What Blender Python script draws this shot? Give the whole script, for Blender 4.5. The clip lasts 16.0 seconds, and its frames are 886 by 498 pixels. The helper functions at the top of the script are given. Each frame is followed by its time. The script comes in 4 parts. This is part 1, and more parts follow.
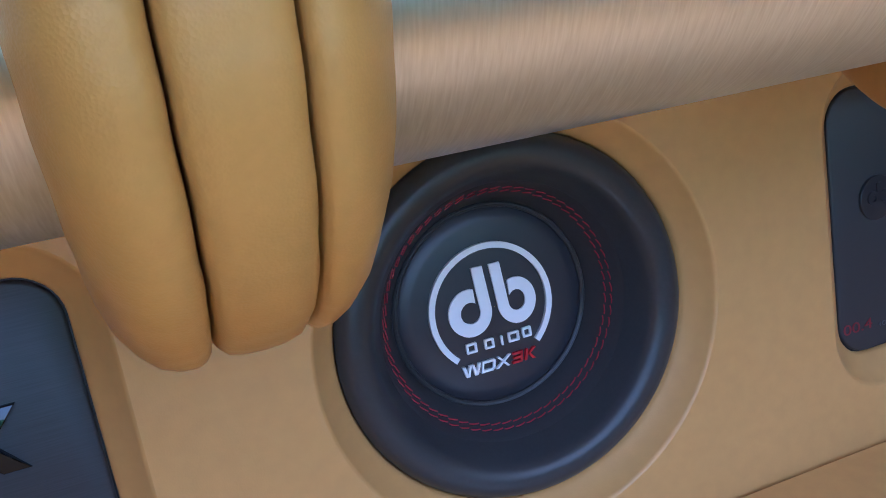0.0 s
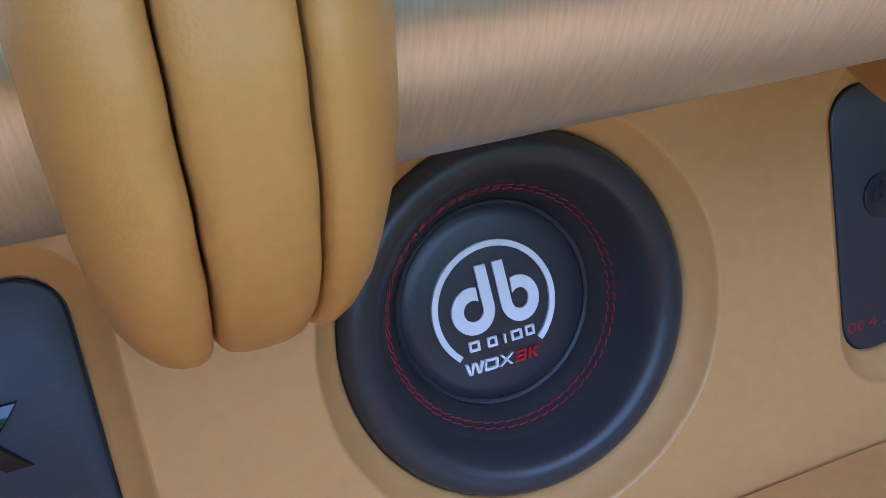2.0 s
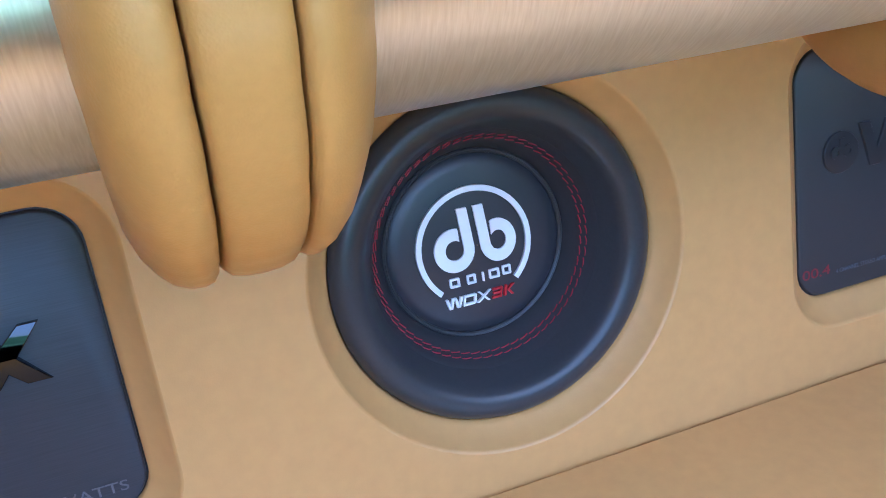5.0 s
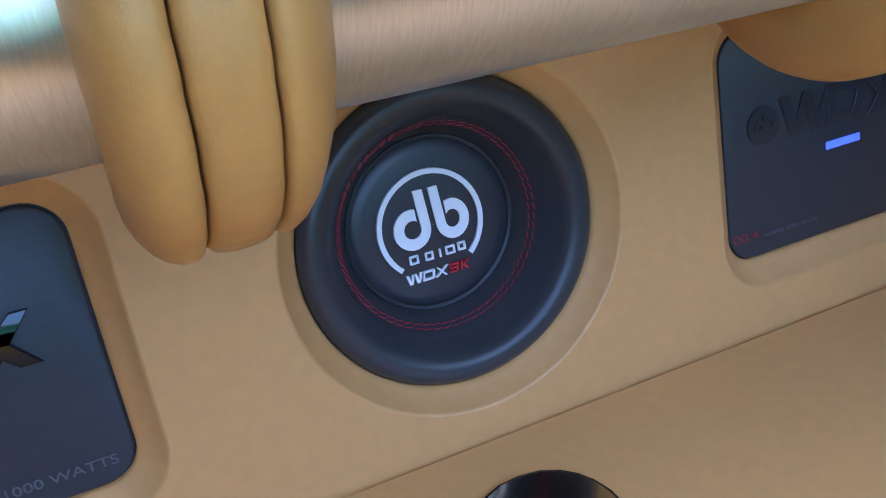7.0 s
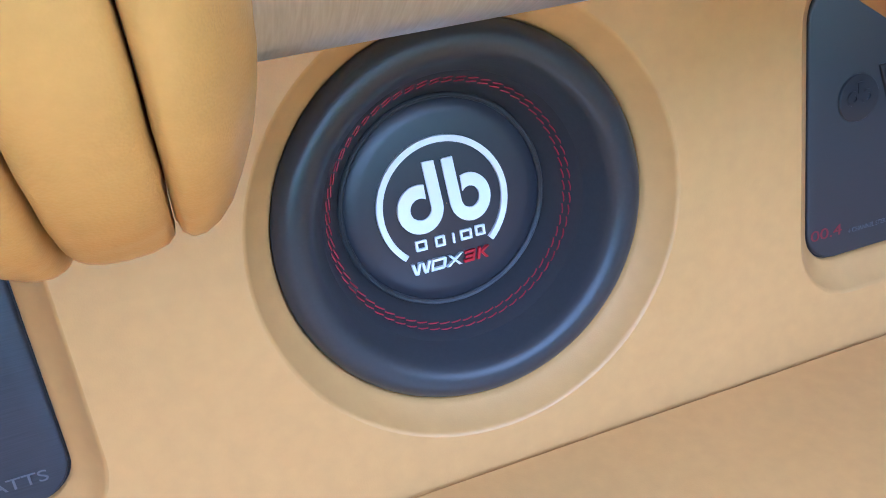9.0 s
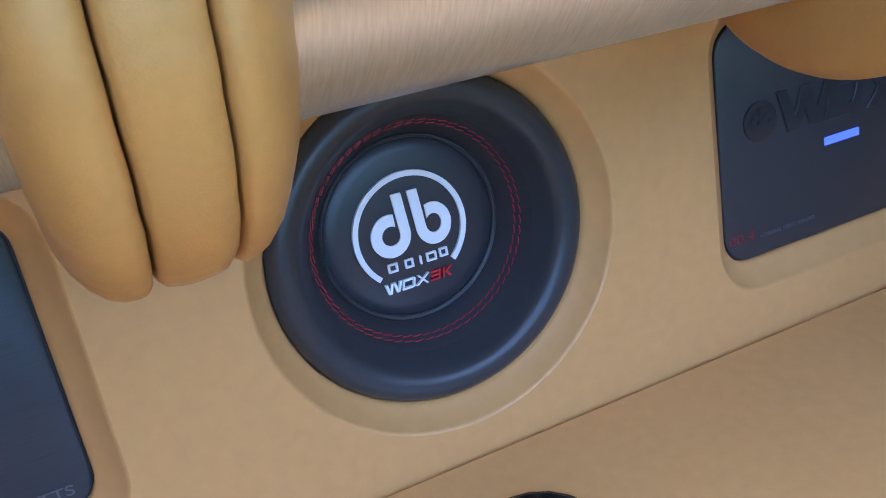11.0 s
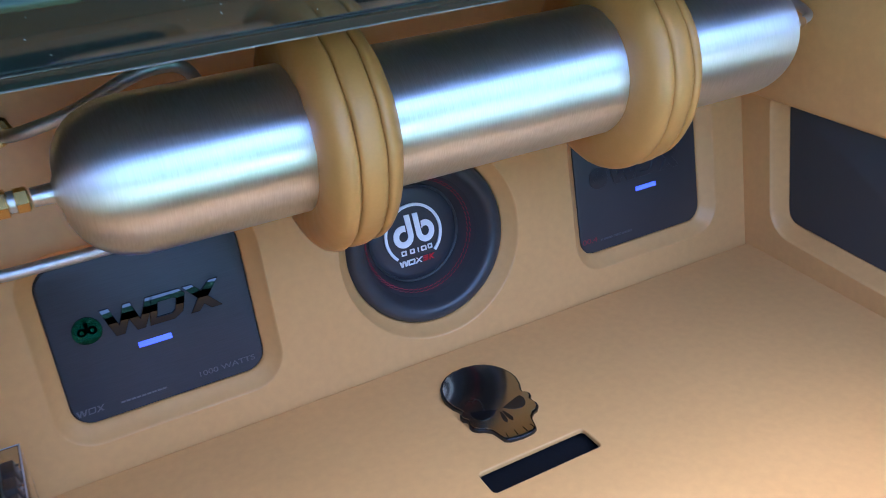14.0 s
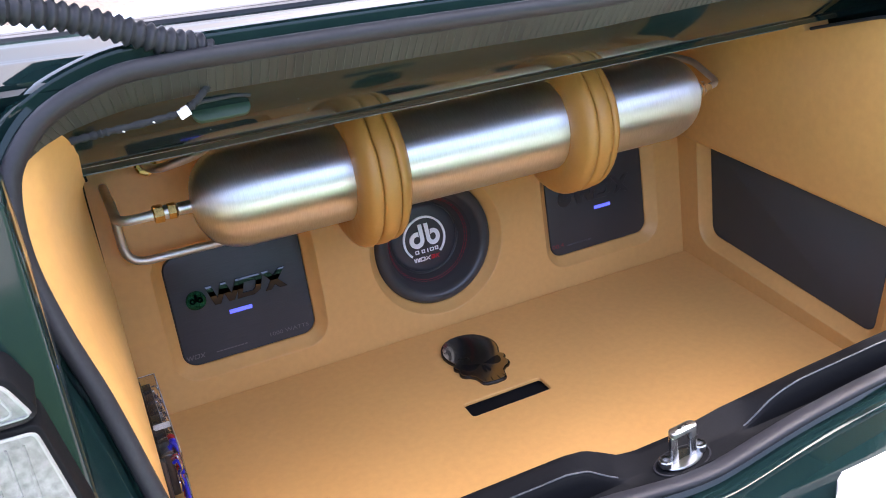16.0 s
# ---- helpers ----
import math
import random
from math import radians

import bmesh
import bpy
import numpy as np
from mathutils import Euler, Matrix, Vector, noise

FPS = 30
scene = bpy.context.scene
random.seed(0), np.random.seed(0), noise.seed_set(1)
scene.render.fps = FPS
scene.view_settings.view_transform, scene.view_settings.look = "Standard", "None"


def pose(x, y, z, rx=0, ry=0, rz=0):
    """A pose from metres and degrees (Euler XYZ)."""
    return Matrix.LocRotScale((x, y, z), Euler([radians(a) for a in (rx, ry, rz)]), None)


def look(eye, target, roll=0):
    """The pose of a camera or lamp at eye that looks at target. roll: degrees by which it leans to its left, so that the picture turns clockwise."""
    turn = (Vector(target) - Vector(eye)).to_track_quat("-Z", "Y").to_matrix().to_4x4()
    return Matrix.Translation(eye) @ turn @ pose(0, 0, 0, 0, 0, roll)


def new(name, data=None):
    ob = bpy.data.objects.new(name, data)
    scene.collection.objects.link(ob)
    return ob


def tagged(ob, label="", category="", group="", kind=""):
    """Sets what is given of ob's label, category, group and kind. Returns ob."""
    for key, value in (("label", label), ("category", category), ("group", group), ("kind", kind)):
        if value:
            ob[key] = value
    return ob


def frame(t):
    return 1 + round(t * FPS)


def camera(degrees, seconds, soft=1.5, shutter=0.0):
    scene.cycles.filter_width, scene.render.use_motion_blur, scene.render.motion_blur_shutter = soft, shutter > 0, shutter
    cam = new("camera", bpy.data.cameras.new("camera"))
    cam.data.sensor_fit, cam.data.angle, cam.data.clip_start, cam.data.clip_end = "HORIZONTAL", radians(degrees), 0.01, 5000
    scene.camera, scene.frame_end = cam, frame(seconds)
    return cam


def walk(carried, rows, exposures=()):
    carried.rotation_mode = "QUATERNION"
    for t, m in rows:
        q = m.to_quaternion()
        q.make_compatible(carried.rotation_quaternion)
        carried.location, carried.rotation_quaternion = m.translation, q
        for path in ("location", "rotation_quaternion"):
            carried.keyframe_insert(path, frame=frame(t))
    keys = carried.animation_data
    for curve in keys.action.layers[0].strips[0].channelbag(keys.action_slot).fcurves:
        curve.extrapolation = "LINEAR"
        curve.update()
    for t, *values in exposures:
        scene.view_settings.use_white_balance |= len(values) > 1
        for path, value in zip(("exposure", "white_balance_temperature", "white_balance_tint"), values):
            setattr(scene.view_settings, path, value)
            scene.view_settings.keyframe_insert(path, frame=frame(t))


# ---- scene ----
SOFT = 0.95
cam = camera(54.41, 16.0, soft=SOFT, shutter=0.3)
PATH = [
    (0.0, look((-0.2363, -0.4827, 0.4957), (0.0676, 0.3911, 0.1162), -6.61)),
    (0.5, look((-0.2358, -0.4834, 0.4952), (0.0652, 0.3921, 0.1171), -6.76)),
    (1.0, look((-0.2346, -0.4834, 0.4953), (0.0652, 0.3921, 0.1164), -6.75)),
    (1.5, look((-0.2331, -0.4835, 0.4965), (0.0627, 0.3926, 0.1158), -6.94)),
    (2.0, look((-0.2359, -0.4816, 0.4944), (0.0645, 0.3931, 0.1140), -6.76)),
    (2.5, look((-0.2370, -0.4758, 0.4875), (0.0644, 0.3992, 0.1087), -6.33)),
    (3.0, look((-0.2294, -0.4794, 0.4855), (0.0600, 0.3917, 0.0887), -6.31)),
    (3.5, look((-0.2334, -0.4814, 0.4929), (0.0532, 0.3788, 0.0711), -4.13)),
    (4.0, look((-0.2236, -0.4825, 0.4891), (0.0469, 0.3785, 0.0583), -4.49)),
    (6.5, look((-0.2771, -0.6223, 0.5636), (0.0480, 0.2059, 0.1070), -6.65)),
    (7.0, look((-0.2595, -0.5874, 0.5343), (0.0667, 0.2393, 0.0758), -6.46)),
    (7.5, look((-0.2275, -0.5094, 0.5016), (0.0827, 0.3112, 0.0218), -6.30)),
    (8.0, look((-0.1991, -0.4675, 0.4865), (0.0806, 0.3566, -0.0060), -6.21)),
    (8.5, look((-0.1901, -0.4620, 0.4812), (0.0853, 0.3602, -0.0170), -5.72)),
    (9.0, look((-0.1901, -0.4669, 0.4875), (0.0832, 0.3546, -0.0129), -5.39)),
    (11.5, look((-0.2761, -0.5827, 0.5528), (0.0953, 0.2190, 0.0843), -6.01)),
    (12.0, look((-0.3276, -0.6501, 0.5869), (0.0720, 0.1431, 0.1275), -5.37)),
    (12.5, look((-0.3866, -0.7419, 0.6372), (0.0328, 0.0458, 0.1860), -4.91)),
    (13.0, look((-0.4429, -0.8235, 0.7067), (-0.0176, -0.0486, 0.2391), -3.98)),
    (13.5, look((-0.4906, -0.9381, 0.7479), (-0.0755, -0.1541, 0.2863), -4.47)),
    (14.0, look((-0.5501, -1.1021, 0.8363), (-0.1504, -0.3099, 0.3752), -4.10)),
    (14.5, look((-0.6192, -1.2479, 0.9160), (-0.2244, -0.4518, 0.4573), -3.65)),
    (15.0, look((-0.6560, -1.3673, 0.9678), (-0.2712, -0.5645, 0.5124), -3.80)),
    (15.5, look((-0.6890, -1.4690, 1.0124), (-0.3150, -0.6593, 0.5601), -4.02)),
    (16.0, look((-0.7124, -1.5665, 1.0540), (-0.3409, -0.7521, 0.6083), -4.23)),
]
EXPOSURES = [(0.0, 3.19, 4900, 13), (2.0, 3.22, 4900, 13), (2.8, 3.34, 4950, 12), (3.5, 3.88, 4900, 11), (4.2, 4.02, 4900, 11), (6.3, 3.34, 4600, 10), (7.5, 3.25, 4750, 10), (8.0, 3.79, 4850, 10),
             (9.0, 4.18, 4800, 9), (11.3, 3.36, 4700, 10), (12.5, 3.22, 4800, 14), (14.0, 3.34, 4700, 14), (15.0, 3.21, 5650, 14), (16.0, 3.18, 6200, 19)]
walk(cam, PATH, EXPOSURES)

# ---- world and light ----
world = bpy.data.worlds.new("sky")
scene.world = world
world.use_nodes = True
wn = world.node_tree.nodes
sky = wn.new("ShaderNodeTexSky")
sky.sky_type = "NISHITA"
sky.sun_disc = False
sky.sun_elevation = radians(69)
sky.dust_density = 8.0
sky.air_density = 1.0
sky.ozone_density = 0.8
sky.sun_rotation = radians(57)
world.node_tree.links.new(sky.outputs[0], wn["Background"].inputs[0])
wn["Background"].inputs[1].default_value = 0.15
sun_data = bpy.data.lights.new("sun", "SUN")
sun_data.energy, sun_data.angle, sun_data.color = 1.5, radians(3.0), (1.0, 0.96, 0.90)
sun = new("sun", sun_data)
sun.matrix_world = look((1.82, 1.16, 5.62), (0, 0, 0))


# ---- materials ----
def material(name, colour, rough=0.5, metal=0.0, **kw):
    """A principled material with two scales of colour and roughness variation and a fine bump.
    kw: var (strength of colour variation), big, fine (noise scales per metre), bump, bump_scale, stretch, coat, spec."""
    m = bpy.data.materials.new(name)
    m.use_nodes = True
    nt = m.node_tree
    n, l = nt.nodes, nt.links
    bsdf = n["Principled BSDF"]
    bsdf.inputs["Metallic"].default_value = metal
    bsdf.inputs["Coat Weight"].default_value = kw.get("coat", 0.0)
    bsdf.inputs["Coat Roughness"].default_value = 0.06
    bsdf.inputs["Specular IOR Level"].default_value = kw.get("spec", 0.5)
    tc = n.new("ShaderNodeTexCoord")
    mp = n.new("ShaderNodeMapping")
    mp.inputs["Scale"].default_value = kw.get("stretch", (1, 1, 1))
    l.new(tc.outputs["Object"], mp.inputs["Vector"])
    var = kw.get("var", 0.12)
    big = n.new("ShaderNodeTexNoise")
    big.inputs["Scale"].default_value = kw.get("big", 7.0)
    big.inputs["Detail"].default_value = 5
    fine = n.new("ShaderNodeTexNoise")
    fine.inputs["Scale"].default_value = kw.get("fine", 160.0)
    fine.inputs["Detail"].default_value = 4
    l.new(tc.outputs["Object"], big.inputs["Vector"])
    l.new(mp.outputs[0], fine.inputs["Vector"])
    mix = n.new("ShaderNodeMath")
    mix.operation = "ADD"
    l.new(big.outputs[0], mix.inputs[0])
    l.new(fine.outputs[0], mix.inputs[1])
    ramp = n.new("ShaderNodeMapRange")
    ramp.inputs["From Min"].default_value, ramp.inputs["From Max"].default_value = 0.55, 1.45
    ramp.inputs["To Min"].default_value, ramp.inputs["To Max"].default_value = 1 - var, 1 + var
    l.new(mix.outputs[0], ramp.inputs["Value"])
    mul = n.new("ShaderNodeMix")
    mul.data_type, mul.blend_type = "RGBA", "MULTIPLY"
    mul.inputs["Factor"].default_value = 1.0
    mul.inputs["A"].default_value = (*colour, 1)
    l.new(ramp.outputs[0], mul.inputs["B"])
    l.new(mul.outputs["Result"], bsdf.inputs["Base Color"])
    rr = n.new("ShaderNodeMapRange")
    rr.inputs["From Min"].default_value, rr.inputs["From Max"].default_value = 0.3, 0.7
    rr.inputs["To Min"].default_value, rr.inputs["To Max"].default_value = max(rough - 0.06, 0.0), min(rough + 0.06, 1.0)
    l.new(big.outputs[0], rr.inputs["Value"])
    l.new(rr.outputs[0], bsdf.inputs["Roughness"])
    if kw.get("bump", 0.0) > 0:
        bn = n.new("ShaderNodeTexNoise")
        if kw.get("cells"):
            bn = n.new("ShaderNodeTexVoronoi")
        bn.inputs["Scale"].default_value = kw.get("bump_scale", 600.0)
        l.new(mp.outputs[0], bn.inputs["Vector"])
        bump = n.new("ShaderNodeBump")
        bump.inputs["Strength"].default_value = kw["bump"]
        bump.inputs["Distance"].default_value = kw.get("bump_depth", 0.001)
        l.new(bn.outputs[0], bump.inputs["Height"])
        l.new(bump.outputs[0], bsdf.inputs["Normal"])
        if kw.get("waves"):
            wv = n.new("ShaderNodeTexNoise")
            wv.inputs["Scale"].default_value = kw["waves"]
            wv.inputs["Detail"].default_value = 2
            l.new(tc.outputs["Object"], wv.inputs["Vector"])
            soft_bump = n.new("ShaderNodeBump")
            soft_bump.inputs["Strength"].default_value = 0.22
            soft_bump.inputs["Distance"].default_value = 0.006
            l.new(wv.outputs[0], soft_bump.inputs["Height"])
            l.new(soft_bump.outputs[0], bump.inputs["Normal"])
    return m


def brushed_metal(name, colour, rough, axis="X"):
    """Metal turned on a lathe: grain running round the axis."""
    m = material(name, colour, rough, 1.0, var=0.17, fine=55.0, big=5.0, stretch=(16, 1.2, 1.2), bump=0.16, bump_scale=55.0, bump_depth=0.0003)
    n, l = m.node_tree.nodes, m.node_tree.links
    tg = n.new("ShaderNodeTangent")
    tg.direction_type, tg.axis = "RADIAL", axis
    b = n["Principled BSDF"]
    l.new(tg.outputs[0], b.inputs["Tangent"])
    b.inputs["Anisotropic"].default_value = 0.84
    b.inputs["Anisotropic Rotation"].default_value = 0.25
    return m


def glow(name, colour, strength):
    m = bpy.data.materials.new(name)
    m.use_nodes = True
    b = m.node_tree.nodes["Principled BSDF"]
    b.inputs["Base Color"].default_value = (*colour, 1)
    b.inputs["Emission Color"].default_value = (*colour, 1)
    b.inputs["Emission Strength"].default_value = strength
    return m


def clear(name, colour=(1, 1, 1), rough=0.02, ior=1.45):
    m = bpy.data.materials.new(name)
    m.use_nodes = True
    b = m.node_tree.nodes["Principled BSDF"]
    b.inputs["Base Color"].default_value = (*colour, 1)
    b.inputs["Transmission Weight"].default_value = 1.0
    b.inputs["Roughness"].default_value = rough
    b.inputs["IOR"].default_value = ior
    return m


LEATHER = material("tan_leather", (0.575, 0.316, 0.100), 0.46, waves=9.0, var=0.08, big=4.0, fine=70.0, bump=0.08, bump_scale=800.0, bump_depth=0.0005, cells=True)
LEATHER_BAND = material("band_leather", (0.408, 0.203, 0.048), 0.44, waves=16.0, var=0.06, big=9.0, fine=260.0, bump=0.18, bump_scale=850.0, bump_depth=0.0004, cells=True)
DARK_VINYL = material("dark_speaker_cloth", (0.046, 0.048, 0.050), 0.75, var=0.15, fine=500.0, bump=0.25, bump_scale=1400.0, bump_depth=0.0005)
TANK = brushed_metal("brushed_aluminium", (0.75, 0.785, 0.825), 0.47)
STEEL = material("bent_steel_tube", (0.60, 0.61, 0.63), 0.48, 1.0, var=0.15, fine=90.0, bump=0.1, bump_scale=260.0)
BRASS = material("brass", (0.66, 0.46, 0.15), 0.25, 1.0, var=0.2, fine=150.0)
CHROME = material("chrome", (0.85, 0.86, 0.88), 0.07, 1.0, var=0.03)
SMOKED_CHROME = material("smoked_chrome", (0.048, 0.052, 0.060), 0.08, 1.0, var=0.03)
DARK_CHROME = material("dark_gloss", (0.030, 0.030, 0.033), 0.34, 0.0, var=0.05)
RUBBER = material("black_rubber", (0.039, 0.039, 0.041), 0.33, spec=0.42, var=0.15, fine=300.0, bump=0.05, bump_scale=500.0)
CONE = material("black_cone", (0.035, 0.035, 0.037), 0.45, spec=0.40, var=0.12, fine=300.0, bump=0.10, bump_scale=900.0, bump_depth=0.0004)
CAP = material("black_dust_cap", (0.031, 0.031, 0.038), 0.38, spec=0.6, var=0.1, fine=200.0)
RED = material("red_stitching", (0.34, 0.012, 0.030), 0.6, var=0.1)
RED_PRINT = material("red_print", (0.50, 0.010, 0.02), 0.5, var=0.05)
DULL_RED = material("dull_red_print", (0.22, 0.02, 0.03), 0.5, var=0.05)
WHITE_PRINT = material("white_print", (0.90, 0.91, 0.93), 0.45, var=0.03)
GREY_PRINT = material("grey_print", (0.11, 0.115, 0.13), 0.5, var=0.05)
ANODISED = material("dark_anodised_plate", (0.044, 0.050, 0.060), 0.46, 0.35, var=0.30, fine=60.0, stretch=(0.5, 4, 26), bump=0.15, bump_scale=80.0, bump_depth=0.0004)
AMP_BLACK = material("black_amplifier_plate", (0.034, 0.034, 0.036), 0.42, 0.0, var=0.10, fine=120.0, stretch=(1, 4, 20), bump=0.06, bump_scale=160.0, bump_depth=0.0003)
GREEN_GLITTER = material("green_badge", (0.008, 0.085, 0.040), 0.22, 0.8, var=0.95, fine=700.0, bump=0.8, bump_scale=500.0, bump_depth=0.002, cells=True)
LED = glow("blue_led", (0.10, 0.12, 1.0), 0.16)
EMBLEM = material("bronze_mirror_acrylic", (0.50, 0.46, 0.39), 0.10, 1.0, var=0.05)
EMBLEM_DARK = material("black_acrylic", (0.006, 0.006, 0.007), 0.12, var=0.1)
PAINT = material("dark_green_car_paint", (0.0060, 0.0170, 0.0175), 0.07, 0.08, var=0.12, fine=900.0, spec=0.30)
SEAL = material("rubber_seal", (0.023, 0.024, 0.029), 0.50, spec=0.24, var=0.2, fine=200.0, bump=0.06, bump_scale=240.0)
PLASTIC = material("black_trim_plastic", (0.007, 0.0075, 0.009), 0.55, spec=0.06, var=0.2, fine=260.0, bump=0.15, bump_scale=900.0, bump_depth=0.0005)
GAP = material("dark_gap", (0.006, 0.005, 0.004), 0.9, var=0.1, spec=0.05)
CABLE = material("cable_tape", (0.022, 0.023, 0.025), 0.85, spec=0.2, var=0.3, fine=200.0, bump=0.4, bump_scale=260.0, bump_depth=0.002)
WHITE_PLASTIC = material("white_plastic", (0.80, 0.80, 0.78), 0.4, var=0.04)


# ---- builders ----
def mesh_of(bm, name, mat, smooth=True, angle=40, flat=None):
    me = bpy.data.meshes.new(name)
    bmesh.ops.recalc_face_normals(bm, faces=bm.faces)
    if smooth:
        for f in bm.faces:
            f.smooth = flat is None or not flat(f)
        lim = radians(angle)
        for e in bm.edges:
            if len(e.link_faces) == 2 and e.calc_face_angle(0.0) > lim:
                e.smooth = False
    bm.to_mesh(me)
    bm.free()
    if mat:
        me.materials.append(mat)
    return me


def level_y(f):
    return all(abs(v.co.y) < 1e-6 for v in f.verts)


def level_z(f):
    return all(abs(v.co.z) < 1e-6 for v in f.verts)


def part(name, bm, mat, parent=None, label="", smooth=True, m=None, angle=40, flat=None):
    ob = new(name, mesh_of(bm, name, mat, smooth, angle, flat))
    if parent:
        ob.parent = parent
    if m is not None:
        ob.matrix_basis = m
    if label:
        ob["label"] = label
    return ob


def thing(name, label, category, m=None, group="", kind=""):
    ob = new(name)
    ob.empty_display_size = 0.02
    if m is not None:
        ob.matrix_basis = m
    return tagged(ob, label, category, group, kind)


def bridge(bm, loops, closed=True):
    """Faces between loops of equal count."""
    rows = [[bm.verts.new(p) for p in lp] for lp in loops]
    k = len(rows[0])
    for a, b in zip(rows, rows[1:]):
        for i in range(k if closed else k - 1):
            j = (i + 1) % k
            bm.faces.new((a[i], a[j], b[j], b[i]))
    return rows


def rrect(w, h, r, n=8):
    """Rounded rectangle about the origin as (x, z) points, counter-clockwise from the right."""
    pts = []
    for cx, cz, a0 in ((w / 2 - r, h / 2 - r, 0), (-w / 2 + r, h / 2 - r, 90), (-w / 2 + r, -h / 2 + r, 180), (w / 2 - r, -h / 2 + r, 270)):
        for i in range(n + 1):
            a = radians(a0 + 90 * i / n)
            pts.append((cx + r * math.cos(a), cz + r * math.sin(a)))
    return pts


def circle(r, n=64):
    return [(r * math.cos(2 * math.pi * i / n), r * math.sin(2 * math.pi * i / n)) for i in range(n)]


def offset_outline(pts, d):
    """Moves a counter-clockwise outline outwards by d."""
    k = len(pts)
    out = []
    for i in range(k):
        a, b, c = Vector(pts[i - 1]), Vector(pts[i]), Vector(pts[(i + 1) % k])
        n1 = Vector(((b - a).y, -(b - a).x)).normalized() if (b - a).length > 1e-9 else Vector((0, 0))
        n2 = Vector(((c - b).y, -(c - b).x)).normalized() if (c - b).length > 1e-9 else n1
        n = (n1 + n2)
        n = n.normalized() if n.length > 1e-6 else n1
        out.append(tuple(b + n * d / max(n.dot(n1), 0.4)))
    return out


def round_poly(pts, r, n=6):
    out = []
    k = len(pts)
    for i in range(k):
        a, b, c = Vector(pts[i - 1]), Vector(pts[i]), Vector(pts[(i + 1) % k])
        d1, d2 = (a - b).normalized(), (c - b).normalized()
        s, e = b + d1 * r, b + d2 * r
        for j in range(n + 1):
            t = j / n
            out.append(tuple((1 - t) ** 2 * s + 2 * t * (1 - t) * b + t * t * e))
    return out


def slab(pts, y0, y1, bevel=0.0):
    """A plate in the x-z plane from depth y0 (front) to y1, with a bevelled front edge."""
    bm = bmesh.new()
    inner = offset_outline(pts, -bevel) if bevel else pts
    loops = [[(x, y0, z) for x, z in inner]]
    if bevel:
        loops.append([(x, y0 + bevel * 0.35, z) for x, z in offset_outline(pts, -bevel * 0.3)])
        loops.append([(x, y0 + bevel, z) for x, z in pts])
    loops.append([(x, y1, z) for x, z in pts])
    rows = bridge(bm, loops)
    bm.faces.new(rows[0])
    bm.faces.new(rows[-1])
    # small faces are filled at a larger scale, for precision
    for k in (1000.0, 0.001):
        for v in bm.verts:
            v.co *= k
        if k > 1:
            bm.normal_update()
            bmesh.ops.triangulate(bm, faces=[f for f in bm.faces if len(f.verts) > 4], quad_method="BEAUTY", ngon_method="EAR_CLIP")
    return bm


def box(x0, x1, y0, y1, z0, z1, bevel=0.0, segs=2):
    bm = bmesh.new()
    bmesh.ops.create_cube(bm, size=1)
    for v in bm.verts:
        v.co = ((x0 + x1) / 2 + v.co.x * (x1 - x0), (y0 + y1) / 2 + v.co.y * (y1 - y0), (z0 + z1) / 2 + v.co.z * (z1 - z0))
    if bevel:
        bmesh.ops.bevel(bm, geom=bm.edges[:], offset=bevel, segments=segs, affect="EDGES", profile=0.5)
    return bm


def lathe(profile, n=96, axis="x", close=False):
    """Turns (along, radius) points round an axis."""
    bm = bmesh.new()
    loops = []
    for s, r in profile:
        lp = []
        for i in range(n):
            a = 2 * math.pi * i / n
            c, d = r * math.cos(a), r * math.sin(a)
            lp.append((s, c, d) if axis == "x" else (c, s, d) if axis == "y" else (c, d, s))
        loops.append(lp)
    if close:
        loops.append(loops[0])
    bridge(bm, loops)
    bmesh.ops.remove_doubles(bm, verts=bm.verts, dist=1e-6)
    return bm


def smooth_path(pts, n=10):
    """A Catmull-Rom line through the points."""
    P = [Vector(p) for p in pts]
    P = [2 * P[0] - P[1]] + P + [2 * P[-1] - P[-2]]
    out = []
    for i in range(1, len(P) - 2):
        for k in range(n):
            t = k / n
            a, b, c, d = P[i - 1], P[i], P[i + 1], P[i + 2]
            out.append(0.5 * ((2 * b) + (c - a) * t + (2 * a - 5 * b + 4 * c - d) * t * t + (3 * b - a - 3 * c + d) * t ** 3))
    out.append(P[-2])
    return out


def rounded_path(pts, r, n=8):
    """Straight runs joined by arcs of about radius r, like a bent tube."""
    P = [Vector(p) for p in pts]
    out = [P[0]]
    for a, b, c in zip(P, P[1:], P[2:]):
        d1, d2 = (a - b).normalized(), (c - b).normalized()
        k = min(r, (a - b).length * 0.48, (c - b).length * 0.48)
        s, e = b + d1 * k, b + d2 * k
        for i in range(n + 1):
            t = i / n
            out.append((1 - t) ** 2 * s + 2 * t * (1 - t) * b + t * t * e)
    out.append(P[-1])
    return out


